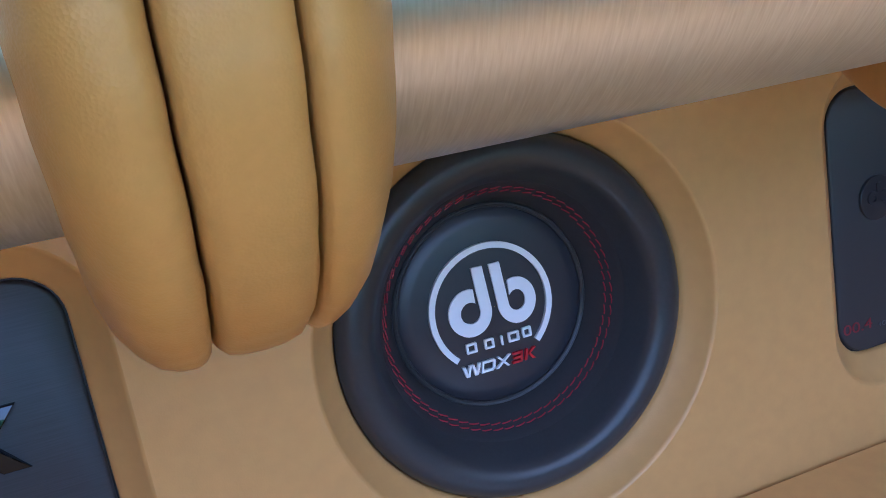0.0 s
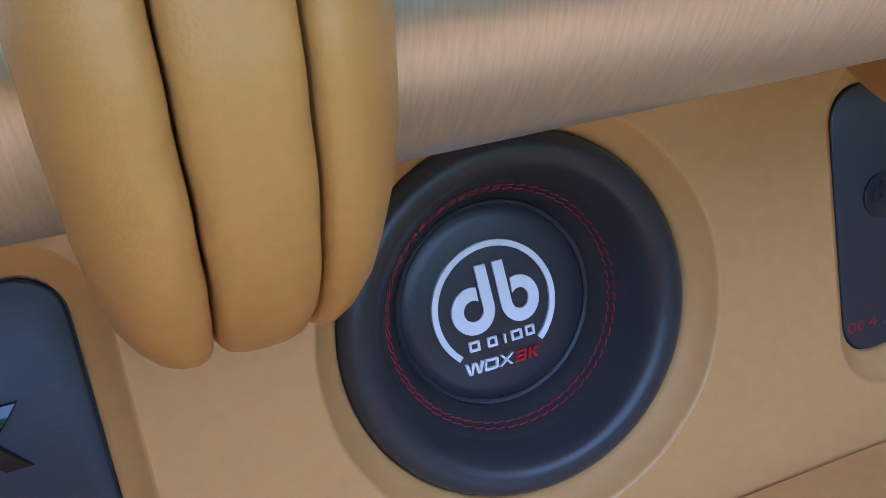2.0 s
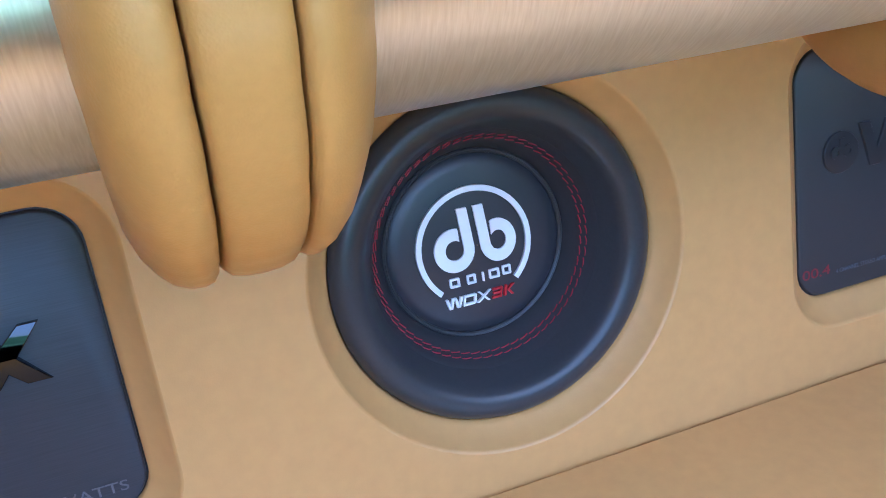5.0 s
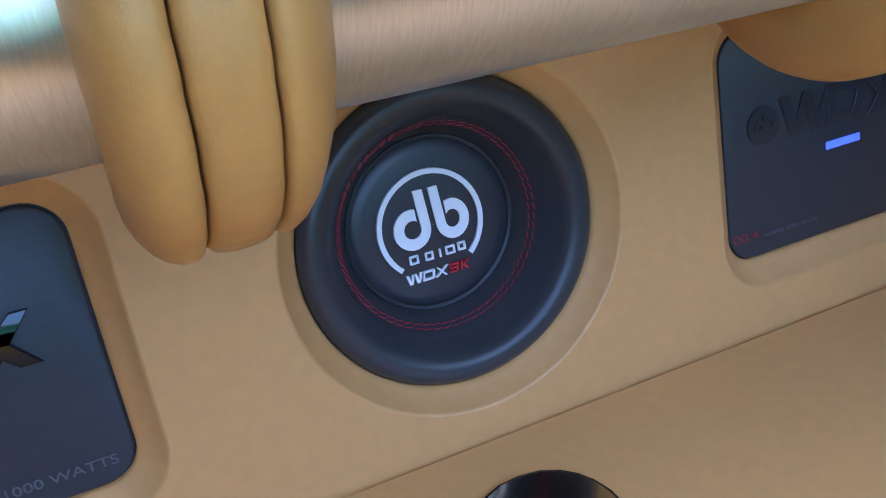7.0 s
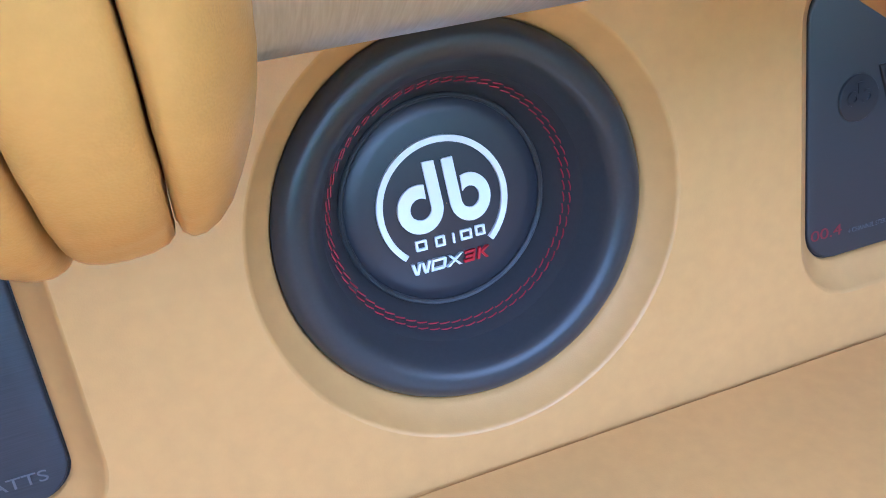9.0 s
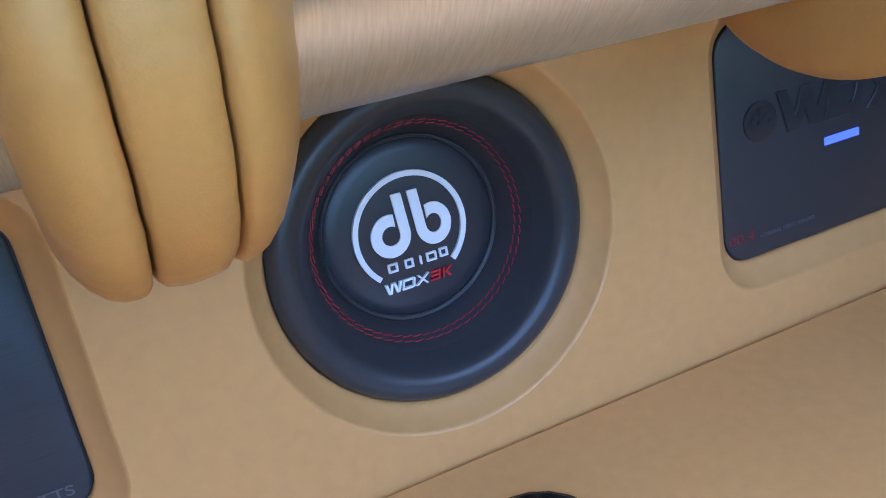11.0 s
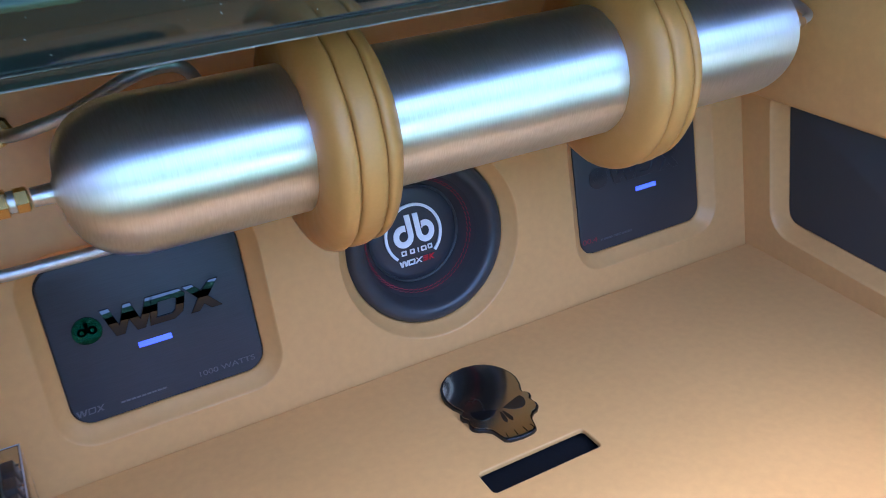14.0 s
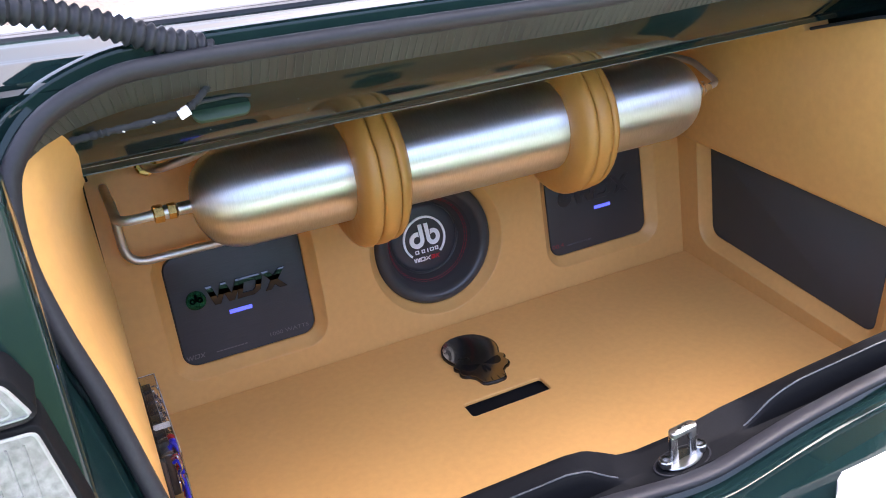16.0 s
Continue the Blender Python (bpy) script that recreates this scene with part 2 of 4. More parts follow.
def sweep(path, section, up=(0, 0, 1), cap=True, closed=False):
    """Carries a closed 2D section along a path; section x goes sideways, y goes along up."""
    bm = bmesh.new()
    path = [Vector(p) for p in path]
    loops = []
    ref = Vector(up)
    k = len(path)
    for i, p in enumerate(path):
        a = path[max(i - 1, 0)] if not closed else path[i - 1]
        b = path[min(i + 1, k - 1)] if not closed else path[(i + 1) % k]
        t = (b - a).normalized()
        side = t.cross(ref)
        side = side.normalized() if side.length > 1e-5 else Vector((1, 0, 0))
        u = side.cross(t).normalized()
        sec = section(i / max(k - 1, 1)) if callable(section) else section
        loops.append([p + side * x + u * y for x, y in sec])
    if closed:
        loops.append(loops[0])
    rows = bridge(bm, loops)
    if cap and not closed:
        bm.faces.new(rows[0])
        bm.faces.new(rows[-1])
    if closed:
        bmesh.ops.remove_doubles(bm, verts=bm.verts, dist=1e-6)
    return bm


def tube(path, r, n=12, up=(0.3, 0.2, 1)):
    return sweep(path, circle(r, n), up)


def merge(*bms):
    out = bmesh.new()
    for b in bms:
        me = bpy.data.meshes.new("tmp")
        b.to_mesh(me)
        b.free()
        out.from_mesh(me)
        bpy.data.meshes.remove(me)
    return out


def lettering(name, text, size, width, depth, mat, parent, m):
    """Raised characters in the built-in font, scaled to the given width, in the x-z plane facing -y."""
    cu = bpy.data.curves.new(name, "FONT")
    cu.body, cu.size, cu.extrude = text, size, depth
    tmp = new(name, cu)
    dg = bpy.context.evaluated_depsgraph_get()
    me = bpy.data.meshes.new_from_object(tmp.evaluated_get(dg))
    bpy.data.objects.remove(tmp)
    xs = [v.co.x for v in me.vertices]
    k = width / (max(xs) - min(xs))
    x0 = min(xs)
    for v in me.vertices:
        v.co = ((v.co.x - x0) * k, -v.co.z, v.co.y)
    me.materials.append(mat)
    ob = new(name, me)
    ob.parent = parent
    ob.matrix_basis = m
    return ob


# ---- the boot: back wall panel, leaning away ----
LEAN = -9.83
WALL = pose(0, 0, 0, LEAN, 0, 0)
SUB_C = (0.0057, 0.1955)
AMP_L = (-0.4435, 0.193)
AMP_R = (0.4530, 0.1945)
AMP_W, AMP_H, AMP_RAD = 0.285, 0.240, 0.030
RIM_AMP = [(0.0255, 0.0), (0.0248, 0.0003), (0.0236, 0.0011), (0.0222, 0.0026), (0.0206, 0.0050), (0.0130, 0.0128), (0.0065, 0.0182), (0.0025, 0.0212), (0.0012, 0.0235), (0.0012, 0.06)]
RIM_SUB = [(0.0215, 0.0), (0.0207, 0.0003), (0.0195, 0.0012), (0.0182, 0.0030), (0.0170, 0.0052), (0.0095, 0.0148), (0.0045, 0.0200), (0.0012, 0.0232), (0.0004, 0.0260), (0.0004, 0.095)]
WX0, WX1, WV0, WV1 = -0.685, 0.70, -0.03, 0.70


def back_wall():
    bm = bmesh.new()
    outline = [(WX0, WV0), (WX1, WV0), (WX1, WV1), (WX0, WV1)]
    edge_loops = [[bm.verts.new((x, 0, z)) for x, z in outline]]
    for c, base, rim in ((AMP_L, rrect(AMP_W, AMP_H, AMP_RAD), RIM_AMP), (AMP_R, rrect(AMP_W, AMP_H, AMP_RAD), RIM_AMP), (SUB_C, circle(0.1445, 128), RIM_SUB)):
        loops = [[(c[0] + x, d, c[1] + z) for x, z in offset_outline(base, o)] for o, d in rim]
        rows = bridge(bm, loops)
        edge_loops.append(rows[0])
    edges = []
    for lp in edge_loops:
        for i in range(len(lp)):
            a, b = lp[i], lp[(i + 1) % len(lp)]
            e = bm.edges.get((a, b)) or bm.edges.new((a, b))
            edges.append(e)
    bmesh.ops.triangle_fill(bm, use_beauty=True, edges=edges)
    back = [bm.verts.new((x, 0.100, z)) for x, z in outline]
    front = edge_loops[0]
    for i in range(4):
        j = (i + 1) % 4
        bm.faces.new((front[i], front[j], back[j], back[i]))
    bm.faces.new(back)
    return part("wall_back", bm, LEATHER, m=WALL, angle=50, flat=level_y)


tagged(back_wall(), "tan leather-covered panel with rimmed openings for two amplifiers and a subwoofer", "wall panel", kind="structure")

# floor and the rest of the lining


def floor_board():
    """The floor board with a slot cut through it."""
    bm = bmesh.new()
    outline = [(-0.72, -0.78), (0.70, -0.78), (0.70, -0.0068), (-0.72, -0.0068)]
    slot = [(-0.0215 + x, -0.3135 + y) for x, y in rrect(0.181, 0.045, 0.007, 4)]
    top = [bm.verts.new((x, y, 0)) for x, y in outline]
    rows = bridge(bm, [[(x, y, d) for x, y in offset_outline(slot, o)] for o, d in ((0.002, 0), (0.0005, -0.0006), (0, -0.002), (0, -0.007))])
    edges = [bm.edges.get((lp[i], lp[(i + 1) % len(lp)])) or bm.edges.new((lp[i], lp[(i + 1) % len(lp)])) for lp in (top, rows[0]) for i in range(len(lp))]
    bmesh.ops.triangle_fill(bm, use_beauty=True, edges=edges)
    low = [bm.verts.new((x, y, -0.007)) for x, y in outline]
    for i in range(4):
        bm.faces.new((top[i], top[(i + 1) % 4], low[(i + 1) % 4], low[i]))
    return part("floor", bm, LEATHER, angle=50, flat=level_z)


tagged(floor_board(), "flat tan leather-covered boot floor with a narrow slot", "floor", kind="structure")
tagged(part("underfloor", box(-0.72, 0.70, -0.78, 0.05, -0.12, -0.014), PLASTIC), "dark space under the boot floor", "floor", kind="structure")


# ---- subwoofer ----
def subwoofer():
    t = thing("subwoofer", "round black subwoofer with rubber surround, red stitching and white emblem", "subwoofer", WALL @ pose(SUB_C[0], 0, SUB_C[1]))
    prof = [(0.0262, 0.1444), (0.0240, 0.1441), (0.0220, 0.1432), (0.0175, 0.1408), (0.0140, 0.1372), (0.0122, 0.1325), (0.0120, 0.1275), (0.0132, 0.1228), (0.0164, 0.1185), (0.0222, 0.1146), (0.0310, 0.1106), (0.0430, 0.1052)]
    part("surround", lathe(prof, 128, "y"), RUBBER, t, "thick glossy black rubber roll")
    part("cone", lathe([(0.0426, 0.1058), (0.0440, 0.1046), (0.0520, 0.1008), (0.0580, 0.0978), (0.0640, 0.0930), (0.0715, 0.0880), (0.0758, 0.0860)], 128, "y"), CONE, t)
    part("cone_ring", lathe([(0.0765, 0.0866), (0.0742, 0.0856), (0.0735, 0.0846), (0.0739, 0.0838), (0.0734, 0.0829), (0.0742, 0.0818), (0.0785, 0.0812)], 128, "y"), RUBBER, t, "thin glossy ring round the cap")
    part("dust_cap", lathe([(0.0768, 0.0822), (0.0742, 0.0790), (0.0728, 0.070), (0.0716, 0.056), (0.0706, 0.040), (0.0700, 0.02), (0.0698, 0.0004)], 96, "y"), CAP, t)
    for r, d in ((0.0994, 0.0544), (0.0962, 0.0592)):
        bms = []
        n = 62
        for i in range(n):
            a0 = 2 * math.pi * (i + 0.06) / n
            a1 = 2 * math.pi * (i + 0.88) / n
            pth = []
            for k in range(5):
                a, b = a0 + (a1 - a0) * k / 4, math.sin(math.pi * k / 4)
                rr = r + 0.0007 - 0.0014 * k / 4
                pth.append((rr * math.cos(a), d - 0.0002 - 0.0008 * b, rr * math.sin(a)))
            bms.append(tube(pth, 0.0006, 5, (0, 1, 0)))
        part("stitching", merge(*bms), RED, t, "ring of red thread stitches")
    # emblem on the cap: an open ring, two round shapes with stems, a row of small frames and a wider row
    y = 0.0690
    dx, dz = -0.003, 0.0005

    def flat(name, pts, mat, ox=dx, oz=dz):
        part(name, slab([(a + ox, b + oz) for a, b in pts], y - 0.0008, y + 0.004), mat, t)

    bm = bmesh.new()
    ang = [radians(a) for a in np.linspace(-47, 226, 80)]
    rows = bridge(bm, [[(r * math.cos(a) + dx, d, r * math.sin(a) + dz) for a in ang] for r, d in ((0.0543, y + 0.004), (0.0543, y - 0.0010), (0.0493, y - 0.0010), (0.0493, y + 0.004))], closed=False)
    for k in (0, -1):
        bm.faces.new([lp[k] for lp in rows])
    part("emblem_ring", bm, WHITE_PRINT, t)

    def arc(cx, cz, rx, rz, a0, a1, n=30):
        return [(cx + rx * math.cos(radians(a)), cz + rz * math.sin(radians(a))) for a in np.linspace(a0, a1, n)]

    hook_a = [(-0.0127, 0.0362), (-0.0030, 0.0360)] + arc(-0.0190, -0.0003, 0.0188, 0.0199, 2, -286, 44) + arc(-0.0187, -0.0003, 0.0087, 0.0090, 53, 360, 34)
    hook_b = [(0.0029, 0.0358)] + arc(0.0227, 0.0005, 0.0172, 0.0196, 188, 470, 44) + arc(0.0228, 0.0007, 0.0076, 0.0089, 140, -175, 34) + [(0.0123, 0.0358)]
    flat("emblem_shape", hook_a[::-1], WHITE_PRINT)
    flat("emblem_shape", hook_b, WHITE_PRINT)
    for x0, x1, z0 in ((-0.0276, -0.0182, -0.0337), (-0.0114, -0.0028, -0.0339), (0.0034, 0.0052, -0.0342), (0.0100, 0.0200, -0.0338), (0.0230, 0.0314, -0.0332)):
        pts = [(a + dx, b + dz) for a, b in round_poly([(x0, z0), (x1, z0), (x1, z0 + 0.0086), (x0, z0 + 0.0086)], 0.0008, 3)]
        if x1 - x0 < 0.004:
            part("emblem_bar", slab(pts, y - 0.0008, y + 0.004), WHITE_PRINT, t)
            continue
        bm = bmesh.new()
        hole = offset_outline(pts, -0.0019)
        bridge(bm, [[(a, y + 0.004, b) for a, b in pts], [(a, y - 0.0008, b) for a, b in pts], [(a, y - 0.0008, b) for a, b in hole], [(a, y + 0.004, b) for a, b in hole]])
        part("emblem_bar", bm, WHITE_PRINT, t, smooth=False)
    z0, z1 = -0.0510, -0.0415
    row = [(WHITE_PRINT, [(-0.0345, z1), (-0.0318, z1), (-0.0300, z0), (-0.0322, z0)]), (WHITE_PRINT, [(-0.0310, z0), (-0.0290, z0), (-0.0262, z1), (-0.0285, z1)]),
           (WHITE_PRINT, [(-0.0262, z1), (-0.0240, z1), (-0.0222, z0), (-0.0246, z0)]), (WHITE_PRINT, [(-0.0236, z0), (-0.0216, z0), (-0.0178, z1), (-0.0204, z1)]),
           (WHITE_PRINT, [(-0.0188, z0), (-0.0172, z0), (-0.0150, z1), (-0.0166, z1)]), (WHITE_PRINT, [(-0.0150, z1 - 0.002), (-0.0150, z1), (-0.0058, z1), (-0.0063, z1 - 0.002)][::-1]),
           (WHITE_PRINT, [(-0.0172, z0), (-0.0080, z0), (-0.0078, z0 + 0.002), (-0.0168, z0 + 0.002)]), (WHITE_PRINT, [(-0.0086, z0), (-0.0064, z0 + 0.001), (-0.0048, z1 - 0.001), (-0.0066, z1)]),
           (WHITE_PRINT, [(0.0048, z0), (0.0074, z0), (-0.0010, z1), (-0.0034, z1)]), (WHITE_PRINT, [(-0.0056, z0), (-0.0030, z0), (0.0096, z1), (0.0070, z1)]),
           (RED_PRINT, [(0.0108, z1 - 0.002), (0.0190, z1 - 0.002), (0.0196, z1), (0.0112, z1)]), (RED_PRINT, [(0.0110, z0 + 0.0038), (0.0178, z0 + 0.0038), (0.0182, z0 + 0.0058), (0.0114, z0 + 0.0058)]),
           (RED_PRINT, [(0.0096, z0), (0.0176, z0), (0.0180, z0 + 0.002), (0.0100, z0 + 0.002)]), (RED_PRINT, [(0.0166, z0), (0.0184, z0), (0.0204, z1), (0.0186, z1)]),
           (RED_PRINT, [(0.0210, z0), (0.0230, z0), (0.0252, z1), (0.0232, z1)]), (RED_PRINT, [(0.0232, z0 + 0.0045), (0.0256, z0 + 0.0045), (0.0324, z1), (0.0296, z1)]), (RED_PRINT, [(0.0282, z0), (0.0310, z0), (0.0266, z0 + 0.0055), (0.0244, z0 + 0.0055)])]
    for mat, pts in row:
        flat("emblem_bar", pts, mat, -0.0022, -0.0014)
    return t


subwoofer()


# ---- amplifiers ----
def crowned(o, front, back, sag, zm, hh, hole=None):
    """A raised plate whose face is bowed from top to bottom; hole: an inner outline of the same count."""
    bm = bmesh.new()
    b = 0.0006
    loops = [[(x, back, z) for x, z in o], [(x, front + b, z) for x, z in o], [(x, front, z) for x, z in offset_outline(o, -b)]]
    if hole:
        loops += [[(x, front, z) for x, z in offset_outline(hole, b)], [(x, front + b, z) for x, z in hole], [(x, back, z) for x, z in hole]]
    rows = bridge(bm, loops)
    if not hole:
        bm.faces.new(rows[-1])
    for k in np.linspace(-0.9, 0.9, 13):
        bmesh.ops.bisect_plane(bm, geom=bm.verts[:] + bm.edges[:] + bm.faces[:], plane_co=(0, 0, zm + hh * float(k)), plane_no=(0, 0, 1))
    for v in bm.verts:
        if v.co.y < front + b * 1.5:
            v.co.y += sag * ((v.co.z - zm - 0.16 * hh) / (1.16 * hh)) ** 2
    return bm


def amplifier(centre, plate_mat, sign_mat, badge_mat, label, led_x, led_z, lift):
    t = thing("amplifier", label, "amplifier", WALL @ pose(centre[0], 0, centre[1]), group="amplifiers in the back panel")
    part("body", slab(rrect(AMP_W + 0.02, AMP_H + 0.02, 0.034), 0.0275, 0.070, 0.002), AMP_BLACK, t)
    part("face_plate", slab(rrect(AMP_W - 0.001, AMP_H - 0.001, 0.030), 0.0215, 0.0275, 0.0022), plate_mat, t)
    part("led_bar", slab([(led_x - centre[0] + x, led_z - centre[1] + z) for x, z in rrect(0.048, 0.0085, 0.0012, 3)], 0.0205, 0.024, 0.0004), LED, t, "glowing blue light bar")
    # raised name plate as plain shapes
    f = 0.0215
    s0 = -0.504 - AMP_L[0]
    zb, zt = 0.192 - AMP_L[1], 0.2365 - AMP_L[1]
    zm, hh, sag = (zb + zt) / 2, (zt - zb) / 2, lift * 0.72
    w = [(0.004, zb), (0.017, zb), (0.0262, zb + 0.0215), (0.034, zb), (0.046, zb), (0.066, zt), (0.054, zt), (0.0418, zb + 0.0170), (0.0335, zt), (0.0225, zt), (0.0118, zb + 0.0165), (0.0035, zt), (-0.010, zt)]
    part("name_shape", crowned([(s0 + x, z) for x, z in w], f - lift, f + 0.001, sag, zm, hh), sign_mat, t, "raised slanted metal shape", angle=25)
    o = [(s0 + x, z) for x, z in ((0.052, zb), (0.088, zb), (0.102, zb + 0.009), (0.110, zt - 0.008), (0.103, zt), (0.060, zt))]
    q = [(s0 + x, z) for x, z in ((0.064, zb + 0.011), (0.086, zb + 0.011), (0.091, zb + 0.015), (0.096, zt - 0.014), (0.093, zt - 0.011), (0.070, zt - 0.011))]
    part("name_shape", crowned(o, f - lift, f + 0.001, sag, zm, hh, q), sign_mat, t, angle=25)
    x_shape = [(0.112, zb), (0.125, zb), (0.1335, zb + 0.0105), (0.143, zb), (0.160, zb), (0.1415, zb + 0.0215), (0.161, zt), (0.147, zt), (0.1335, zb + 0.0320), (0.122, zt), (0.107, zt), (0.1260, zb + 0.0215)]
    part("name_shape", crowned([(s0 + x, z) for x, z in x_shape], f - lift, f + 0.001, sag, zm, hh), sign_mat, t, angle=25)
    c = (-0.5355 - AMP_L[0], 0.2125 - AMP_L[1])
    badge = part("badge", crowned([(c[0] + x, c[1] + z) for x, z in circle(0.0205, 40)], f - lift, f + 0.001, sag, c[1], 0.0205), badge_mat, t, "round glossy badge")
    for sgn in (-1, 1):
        bm = bmesh.new()
        o, q = circle(0.0062, 20), circle(0.003, 20)
        cc = (c[0] + 0.0072 * sgn, c[1] + 0.001)
        y0, y1 = f - lift - 0.0011, f - lift + 0.0005
        bridge(bm, [[(cc[0] + x, y1, cc[1] + z) for x, z in o], [(cc[0] + x, y0, cc[1] + z) for x, z in o], [(cc[0] + x, y0, cc[1] + z) for x, z in q], [(cc[0] + x, y1, cc[1] + z) for x, z in q]])
        part("badge_shape", merge(bm, slab([(cc[0] - 0.006 * sgn - 0.0015, cc[1] - 0.003), (cc[0] - 0.006 * sgn + 0.0015, cc[1] - 0.003), (cc[0] - 0.006 * sgn + 0.0015, cc[1] + 0.013), (cc[0] - 0.006 * sgn - 0.0015, cc[1] + 0.013)], y0, y1)), sign_mat, badge)
    return t


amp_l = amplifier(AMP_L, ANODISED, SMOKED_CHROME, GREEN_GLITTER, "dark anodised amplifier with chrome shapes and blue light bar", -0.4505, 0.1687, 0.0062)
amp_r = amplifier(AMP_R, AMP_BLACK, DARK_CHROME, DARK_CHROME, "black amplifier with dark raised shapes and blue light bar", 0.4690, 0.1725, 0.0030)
lettering("power_text", "1000 WATTS", 0.012, 0.086, 0.0002, GREY_PRINT, amp_l, pose(-0.402 - AMP_L[0], 0.0212, 0.090 - AMP_L[1]))
lettering("channel_text", "4 CHANNEL STEREO AMPLIFIER", 0.006, 0.074, 0.0002, GREY_PRINT, amp_r, pose(0.355 - AMP_R[0], 0.0212, 0.094 - AMP_R[1]))
lettering("channel_number", "00.4", 0.014, 0.033, 0.0002, DULL_RED, amp_r, pose(0.3145 - AMP_R[0], 0.0212, 0.0955 - AMP_R[1]))
MARK = [[(0, 9), (3, 9), (5.5, 0), (3, 0)], [(3.6, 0), (5.6, 0), (9, 9), (7, 9)], [(7.6, 9), (9.6, 9), (12, 0), (9.6, 0)], [(10.4, 0), (12.4, 0), (17, 9), (14.6, 9)],
        [(17, 0), (18.6, 0), (20.6, 9), (19, 9)], [(20, 9), (20, 7.6), (29, 7.6), (29.5, 9)], [(17, 0), (26, 0), (26.5, 1.4), (17.3, 1.4)], [(26, 0), (28, 1), (30, 8), (28.6, 9)],
        [(38, 0), (40.5, 0), (34, 9), (31.5, 9)], [(30, 0), (32.5, 0), (43, 9), (40.5, 9)]]
for pts in MARK:
    part("print_bar", slab([(-0.581 - AMP_L[0] + 0.00092 * x, 0.0885 - AMP_L[1] + 0.00105 * z) for x, z in pts], 0.0211, 0.0225), GREY_PRINT, amp_l)
for i in range(9):
    part("print_bar", slab([(-0.519 + i * 0.0075 - AMP_L[0], 0.090 - AMP_L[1]), (-0.513 + i * 0.0075 - AMP_L[0], 0.090 - AMP_L[1]), (-0.513 + i * 0.0075 - AMP_L[0], 0.0925 - AMP_L[1]), (-0.519 + i * 0.0075 - AMP_L[0], 0.0925 - AMP_L[1])], 0.0211, 0.0225), GREY_PRINT, amp_l)

# ---- air tank ----
TY, TZ, TA, TB, TR = -0.1300, 0.4822, -0.0004, -0.0031, 0.0914
AXIS = Matrix.Translation((0, TY, TZ)) @ pose(0, 0, 0, 0, math.degrees(-math.atan(TB)), math.degrees(math.atan(TA)))


def tank():
    t = thing("air_tank", "large brushed aluminium air tank with domed ends, held by leather bands", "air tank", AXIS)
    prof = [(-0.552, 0.011), (-0.530, 0.0115), (-0.526, 0.020)]
    for i in range(1, 15):
        a = math.pi / 2 * i / 14
        prof.append((-0.440 - 0.086 * math.cos(a) ** 0.9, 0.018 + (TR - 0.018) * math.sin(a) ** 0.95))
    prof += [(-0.2, TR), (0.0, TR), (0.25, TR)]
    for i in range(1, 15):
        a = math.pi / 2 * i / 14
        prof.append((0.477 + 0.086 * math.sin(a), 0.018 + (TR - 0.018) * math.cos(a)))
    prof += [(0.567, 0.0115), (0.582, 0.011), (0.582, 0.0)]
    prof.insert(0, (-0.552, 0.0))
    part("shell", lathe(prof, 128), TANK, t, angle=60)

    def hexa(s0, s1, r, mat, name):
        bm = bmesh.new()
        lo = [(s0, r * 0.86 * math.cos(radians(60 * i)), r * 0.86 * math.sin(radians(60 * i))) for i in range(6)]
        rows = bridge(bm, [[(s0, y * 0.9, z * 0.9) for s0, y, z in lo], [(s0 + 0.002, y / 0.86, z / 0.86) for s0, y, z in lo], [(s1 - 0.002, y / 0.86, z / 0.86) for s0, y, z in lo], [(s1, y * 0.9, z * 0.9) for s0, y, z in lo]])
        bm.faces.new(rows[0])
        bm.faces.new(rows[-1])
        part(name, bm, mat, t, "hexagonal brass nut" if mat is BRASS else "bright hexagonal nut", angle=20)

    hexa(-0.570, -0.554, 0.0140, BRASS, "fitting_nut")
    hexa(-0.594, -0.575, 0.0158, BRASS, "fitting_nut")
    part("fitting_collar", lathe([(-0.576, 0.0), (-0.576, 0.012), (-0.569, 0.012), (-0.569, 0.0)], 24), STEEL, t)
    hexa(0.600, 0.612, 0.0165, CHROME, "end_nut")
    part("fitting_collar", lathe([(0.576, 0.0), (0.576, 0.010), (0.590, 0.010), (0.590, 0.0165), (0.596, 0.0165), (0.596, 0.008), (0.624, 0.008), (0.624, 0.0)], 24), CHROME, t)
    return t


tank()


def creased(bm, seams=()):
    """Slightly uneven, stretched leather: small folds running in from the seams of a roll."""
    for v in bm.verts:
        r = math.hypot(v.co.y, v.co.z)
        a = math.atan2(v.co.z, v.co.y)
        c, s = math.cos(a), math.sin(a)
        k = 1 + 0.0035 * noise.noise(Vector((v.co.x * 14, 5 * c, 5 * s))) + 0.0022 * noise.noise(Vector((v.co.x * 40 + 3, 17 * c, 17 * s)))
        near = max([max(0.0, 1 - abs(v.co.x - q) / 0.007) for q in seams] + [0.0])
        k += 0.0050 * near * min(0.0, noise.noise(Vector((2.0 + 30 * seams[0] if seams else 0.0, 26 * c, 26 * s))) + 0.05)
        v.co.x += 0.0008 * noise.noise(Vector((9, 6 * c, 6 * s)))
        if r > 0.101:
            v.co.y *= k
            v.co.z *= k
    return bm


